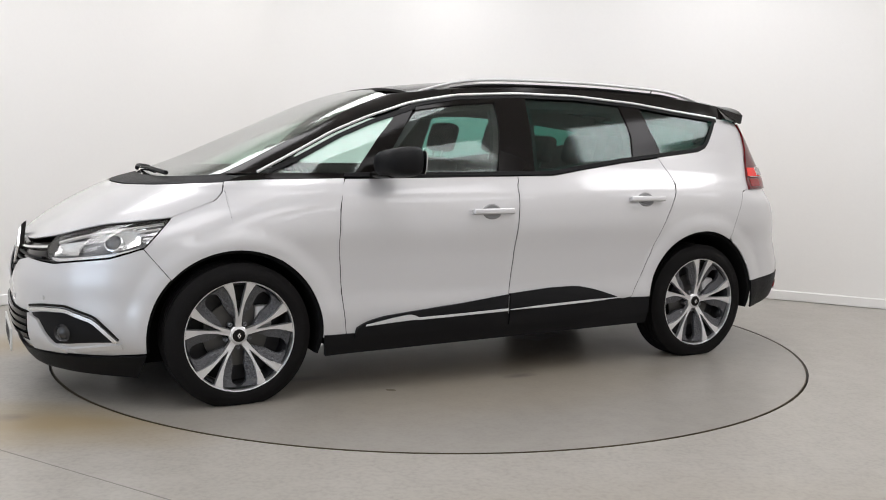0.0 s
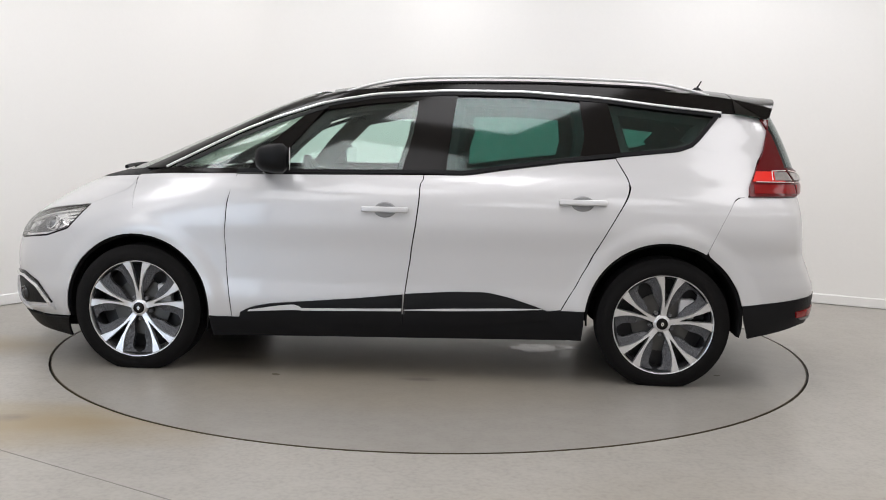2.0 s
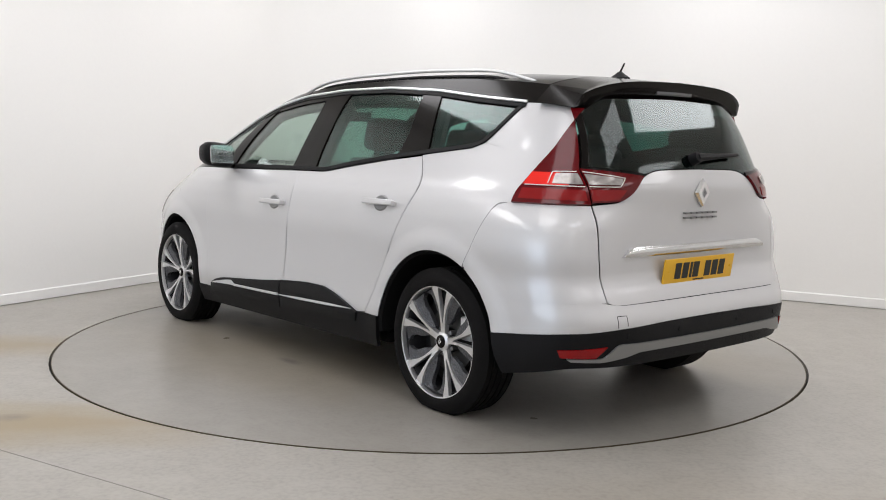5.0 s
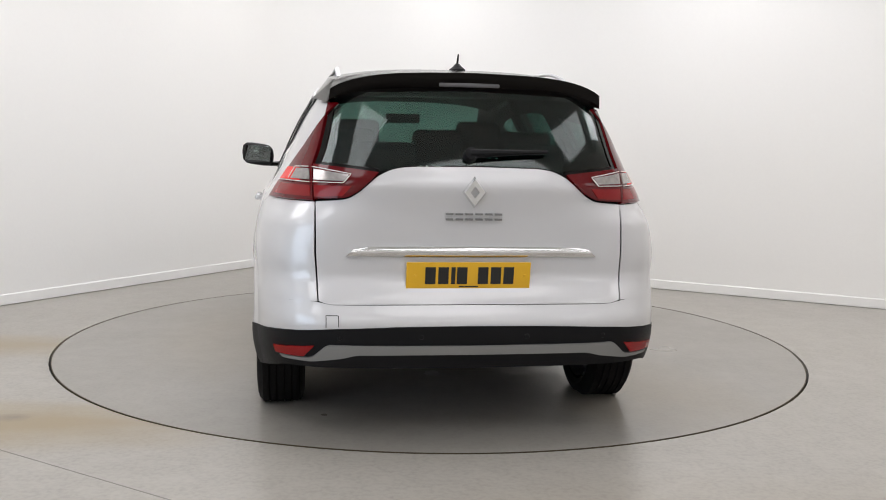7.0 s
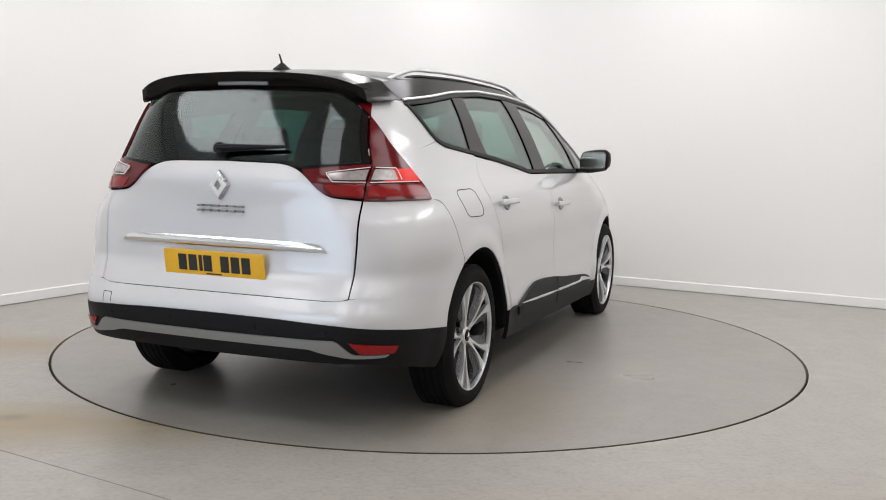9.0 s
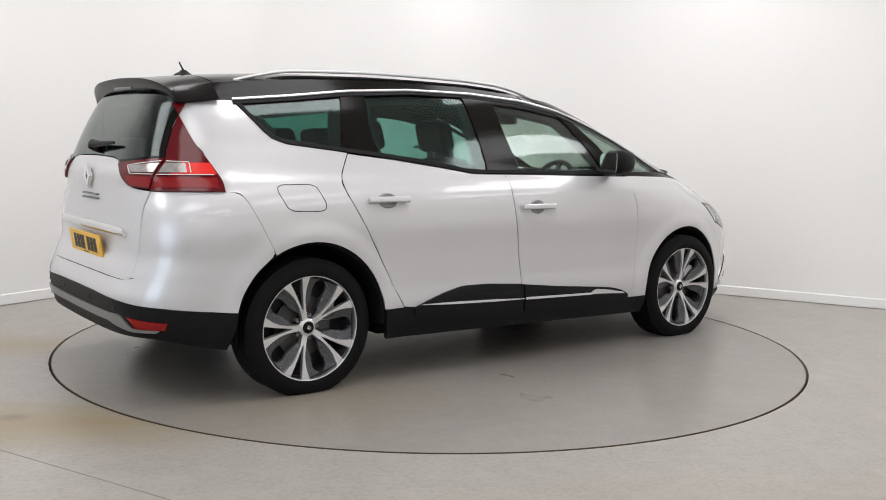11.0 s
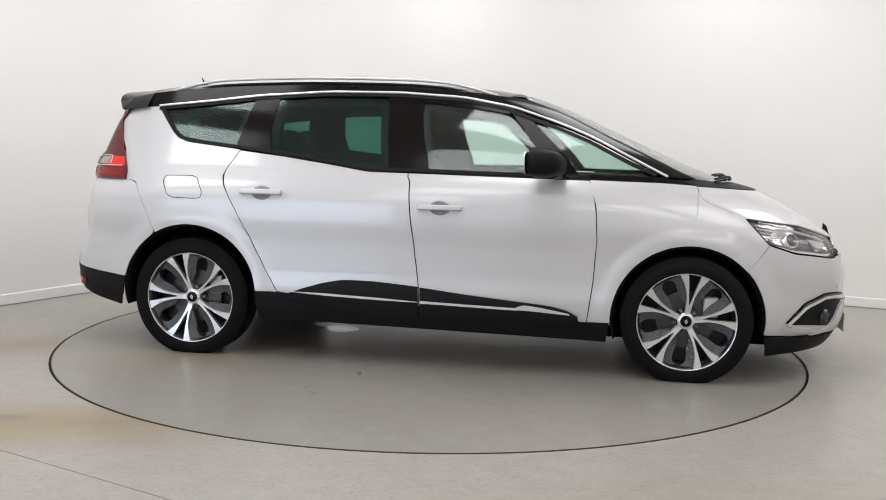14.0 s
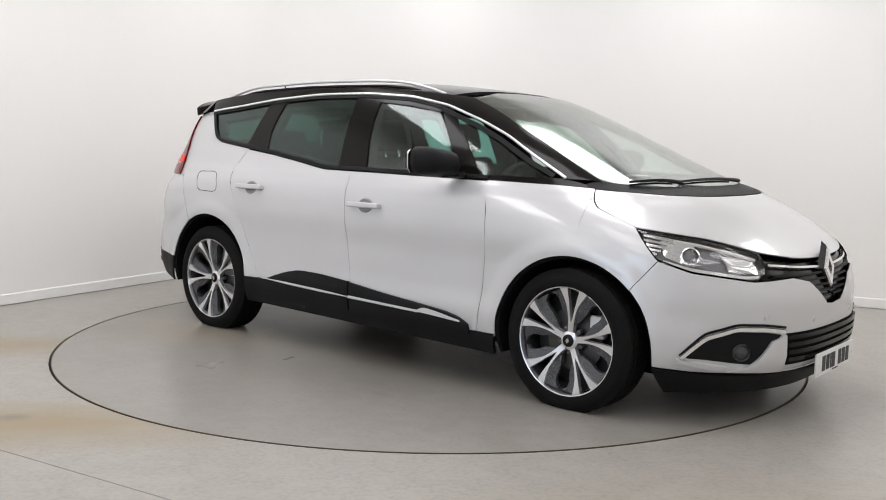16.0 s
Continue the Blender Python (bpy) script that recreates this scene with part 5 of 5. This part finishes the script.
# ---- door handles, flaps, mirrors, roof rails, aerial, wipers
for s in (1, -1):
    for a, b, z in ((0.185, -0.06, 0.897), (-0.84, -1.09, 0.952)):
        q = SX((a + b) / 2, z)
        m = on_skin(*q, 0.0, s)
        # a raised dish in place of a hollow; its grey is painted shade
        bm = bmesh.new()
        revolve(bm, [(0.0001, 0.0008), (0.02, 0.001), (0.032, 0.0035), (0.038, 0.005), (0.043, 0.003), (0.046, -0.001)], 28, "Z", m @ Matrix.Diagonal((1.3, 0.9, 1, 1)))
        part("handle_dish", bm, CUP_SHADE, PANEL_OF["front_door" if a > 0 else "rear_door", s], "raised dish behind the door handle, recess shade painted grey")
        bm = bmesh.new()
        box(bm, (-0.124, -0.0155, 0.012), (0.124, 0.0155, 0.036), 0.0115, m)
        box(bm, (-0.12, -0.012, -0.004), (-0.085, 0.012, 0.02), 0.005, m)
        box(bm, (0.085, -0.012, -0.004), (0.12, 0.012, 0.02), 0.005, m)
        part("door_handle", bm, PAINT, PANEL_OF["front_door" if a > 0 else "rear_door", s], "silver door handle")

    mirror = new("door_mirror")
    mirror.parent = car
    bm = bmesh.new()
    vs = box(bm, (-0.088, -0.11, -0.08), (0.088, 0.11, 0.085), 0.07)
    for v in bm.verts:
        k = (v.co.x + 0.088) / 0.176
        v.co.z *= 1 - 0.28 * k
        v.co.y *= 1 - 0.12 * k
        v.co.z += 0.012 * v.co.y / 0.1
        v.co = Vector((v.co.x + 0.645 - 0.25 * (v.co.y) , s * (v.co.y + 0.985), v.co.z + 1.15))
    bmesh.ops.recalc_face_normals(bm, faces=bm.faces)
    part("mirror_shell", bm, PLASTIC, mirror, "black mirror shell", 60)
    bm = bmesh.new()
    prism(bm, [(-0.082, -0.055), (0.075, -0.055), (0.088, -0.03), (0.09, 0.045), (0.075, 0.06), (-0.07, 0.055), (-0.088, 0.03)], 0, 0.004, lambda a, b, d: Vector((0.555 - 0.25 * a - d, s * (a + 0.985), b + 1.153)))
    bmesh.ops.recalc_face_normals(bm, faces=bm.faces)
    part("mirror_glass", bm, MIRROR, mirror, "mirror glass", 0)
    bm = bmesh.new()
    tube(bm, [(0.7, s * 0.84, 1.088), (0.69, s * 0.9, 1.085), (0.665, s * 0.96, 1.085)], lambda k: 0.038 - 0.01 * k, 12, 0.45)
    part("mirror_foot", bm, GLOSS, mirror, "black mirror foot")

    rail = []
    for i in range(41):
        x = 0.33 - 1.98 * i / 40
        k = min(1, i / 7, (40 - i) / 7)
        rail.append(roof_point(x, 0.93 * s, -0.006 + 0.039 * math.sin(k * math.pi / 2)))
    bm = bmesh.new()
    tube(bm, rail, 0.011, 10, 0.75)
    part("roof_rail", bm, SATIN, car, "satin silver roof rail")
    bm = bmesh.new()
    tube(bm, [(p.x, p.y, p.z - 0.03) for p in rail[3:-3]], 0.009, 6)
    part("rail_base", bm, PLASTIC, car, "black rail base")

bm = bmesh.new()
loop = [(-1.545, 1.035), (-1.4, 1.037), (-1.365, 1.025), (-1.325, 0.945), (-1.33, 0.915), (-1.36, 0.907), (-1.5, 0.91), (-1.535, 0.925), (-1.572, 1.0), (-1.57, 1.025), (-1.545, 1.035)]
strip(bm, edge(("x", loop)), 0.004, 0.0008, 0.0, 80, (-1,), 1)
part("fuel_flap", bm, DARK, PANEL_OF["quarter_panel", -1], "thin dark seam of the fuel flap")
bm = bmesh.new()
strip(bm, edge(("r", [(0.555, 0.505), (0.555, 0.548), (0.605, 0.548), (0.605, 0.5)])), 0.003, 0.0008, 0.0, 30, (1,), 0)
part("towing_cover", bm, DARK, car, "thin dark seam of the towing eye cover")

bm = bmesh.new()
revolve(bm, [(0.04, -0.012), (0.036, 0.004), (0.019, 0.018), (0.009, 0.03), (0.0001, 0.032)], 20, "Z", Matrix.Translation((-1.69, 0, zroof(-1.69))) @ Matrix.Diagonal((1.5, 1, 1, 1)))
tube(bm, [(-1.69, 0, zroof(-1.69) + 0.025), (-1.715, 0, zroof(-1.69) + 0.07)], lambda k: 0.0055 - 0.002 * k, 8)
part("aerial", bm, PLASTIC, car, "black roof aerial")

for y0, y1 in ((0.42, -0.28), (-0.3, -0.6)):
    bm = bmesh.new()
    pts = []
    for i in range(13):
        y = y0 + (y1 - y0) * i / 12
        q, z = FY(abs(y), 1.062 + 0.006 * i / 12)
        p = P(q, z) + normal(q, z) * (0.016 + 0.012 * math.sin(math.pi * i / 12))
        pts.append((p.x, math.copysign(p.y, y), p.z))
    tube(bm, pts, lambda k: 0.012 - 0.006 * k, 6)
    wiper = part("wiper", bm, PLASTIC, car, "black windscreen wiper")
    bm = bmesh.new()
    tube(bm, [(x, y, z - 0.014) for x, y, z in pts[3:]], 0.005, 6)
    part("wiper_blade", bm, DARK, wiper)
bm = bmesh.new()
pts = []
for i in range(11):
    y = 0.02 - 0.33 * i / 10
    z = 1.197 + 0.012 * i / 10
    q, _ = RY(abs(y), z)
    p = P(q, z) + normal(q, z) * 0.03
    pts.append((p.x, y, p.z))
tube(bm, pts, lambda k: 0.02 - 0.013 * k, 8)
part("rear_wiper", bm, PLASTIC, tailgate, "black rear wiper")
bm = bmesh.new()
revolve(bm, [(0.0001, 0.045), (0.026, 0.04), (0.03, 0.0)], 20, "Z", on_skin(0.012, 1.197, 0.0, 1))
part("wiper_cap", bm, PLASTIC, tailgate)

# ---- cabin
def seat(x, y, w, z=0.42, high=0.62, head=True, name="front_seat"):
    ob = new(name)
    ob.parent = car
    ob.matrix_basis = pose(x, y, z)
    bm = bmesh.new()
    box(bm, (-0.25, -w / 2, 0), (0.25, w / 2, 0.16), 0.05)
    part("cushion", bm, CLOTH, ob, smooth=60)
    lean = Matrix.Translation((-0.24, 0, 0.08)) @ pose(0, 0, 0, 0, -16, 0)
    bm = bmesh.new()
    box(bm, (-0.07, -w / 2, 0), (0.06, w / 2, high), 0.05, lean)
    for v in bm.verts:
        k = max(0, (v.co.z - 0.35) / 0.35)
        v.co.y *= 1 - 0.18 * min(1, k)
    part("backrest", bm, CLOTH, ob, smooth=60)
    if head:
        bm = bmesh.new()
        box(bm, (-0.055, -0.135, high + 0.05), (0.045, 0.135, high + 0.235), 0.045, lean)
        part("headrest", bm, CLOTH, ob, smooth=60)
        for k in (-0.06, 0.06):
            bm = bmesh.new()
            tube(bm, [lean @ Vector((0, k, high - 0.02)), lean @ Vector((0, k, high + 0.08))], 0.007, 8)
            part("post", bm, CHROME, ob)
    return ob


for y in (0.37, -0.37):
    seat(0.17, y, 0.5, 0.46, 0.64)
for y in (0.46, 0.0, -0.46):
    seat(-0.68, y, 0.44, 0.48, 0.55, True, "middle_seat")
for y in (0.33, -0.33):
    seat(-1.42, y, 0.44, 0.46, 0.5, True, "back_seat")
dash = new("dashboard")
dash.parent = car
bm = bmesh.new()
box(bm, (0.8, -0.74, 0.72), (1.36, 0.74, 1.03), 0.08)
part("panel", bm, TRIM_GREY, dash, smooth=60)
bm = bmesh.new()
box(bm, (0.74, -0.56, 0.98), (0.95, -0.18, 1.07), 0.03)
part("binnacle", bm, TRIM_GREY, dash, smooth=60)
m = Matrix.Translation((0.66, -0.37, 0.98)) @ pose(0, 0, 0, 0, -62, 0)
bm = bmesh.new()
ring = [m @ Vector((0.185 * math.cos(2 * math.pi * i / 40), 0.185 * math.sin(2 * math.pi * i / 40), 0)) for i in range(41)]
tube(bm, ring, 0.016, 8)
box(bm, (-0.07, -0.06, -0.03), (0.06, 0.06, 0.01), 0.02, m)
for g in (0, 180, 270):
    box(bm, (0.04, -0.018, -0.012), (0.18, 0.018, 0.006), 0.005, m @ pose(0, 0, 0, 0, 0, g + 90))
part("steering_wheel", bm, TRIM_GREY, car, "dark steering wheel", 50)
bm = bmesh.new()
box(bm, (0.55, -0.12, 1.385), (0.58, 0.12, 1.45), 0.012)
box(bm, (0.57, -0.012, 1.42), (0.64, 0.012, 1.452), 0.004)
part("rear_view_mirror", bm, TRIM_GREY, car, "dark rear-view mirror")
bm = bmesh.new()
box(bm, (-1.95, -0.62, 0.42), (0.95, 0.62, 0.5), 0.02)
part("cabin_floor", bm, DARK, car, "dark cabin floor")


# ---------------------------------------------------------------- what moves
def motions():
    rows, plain = [], []
    for i in range(33):
        t = i * 0.5
        turn = pose(0, 0, 0, 0, 0, START + RATE * t)
        rows.append((t, turn @ pose(SHIFT[0], SHIFT[1], 0)))
        plain.append((t, turn))
    walk(car, rows)
    walk(turntable, plain)


motions()
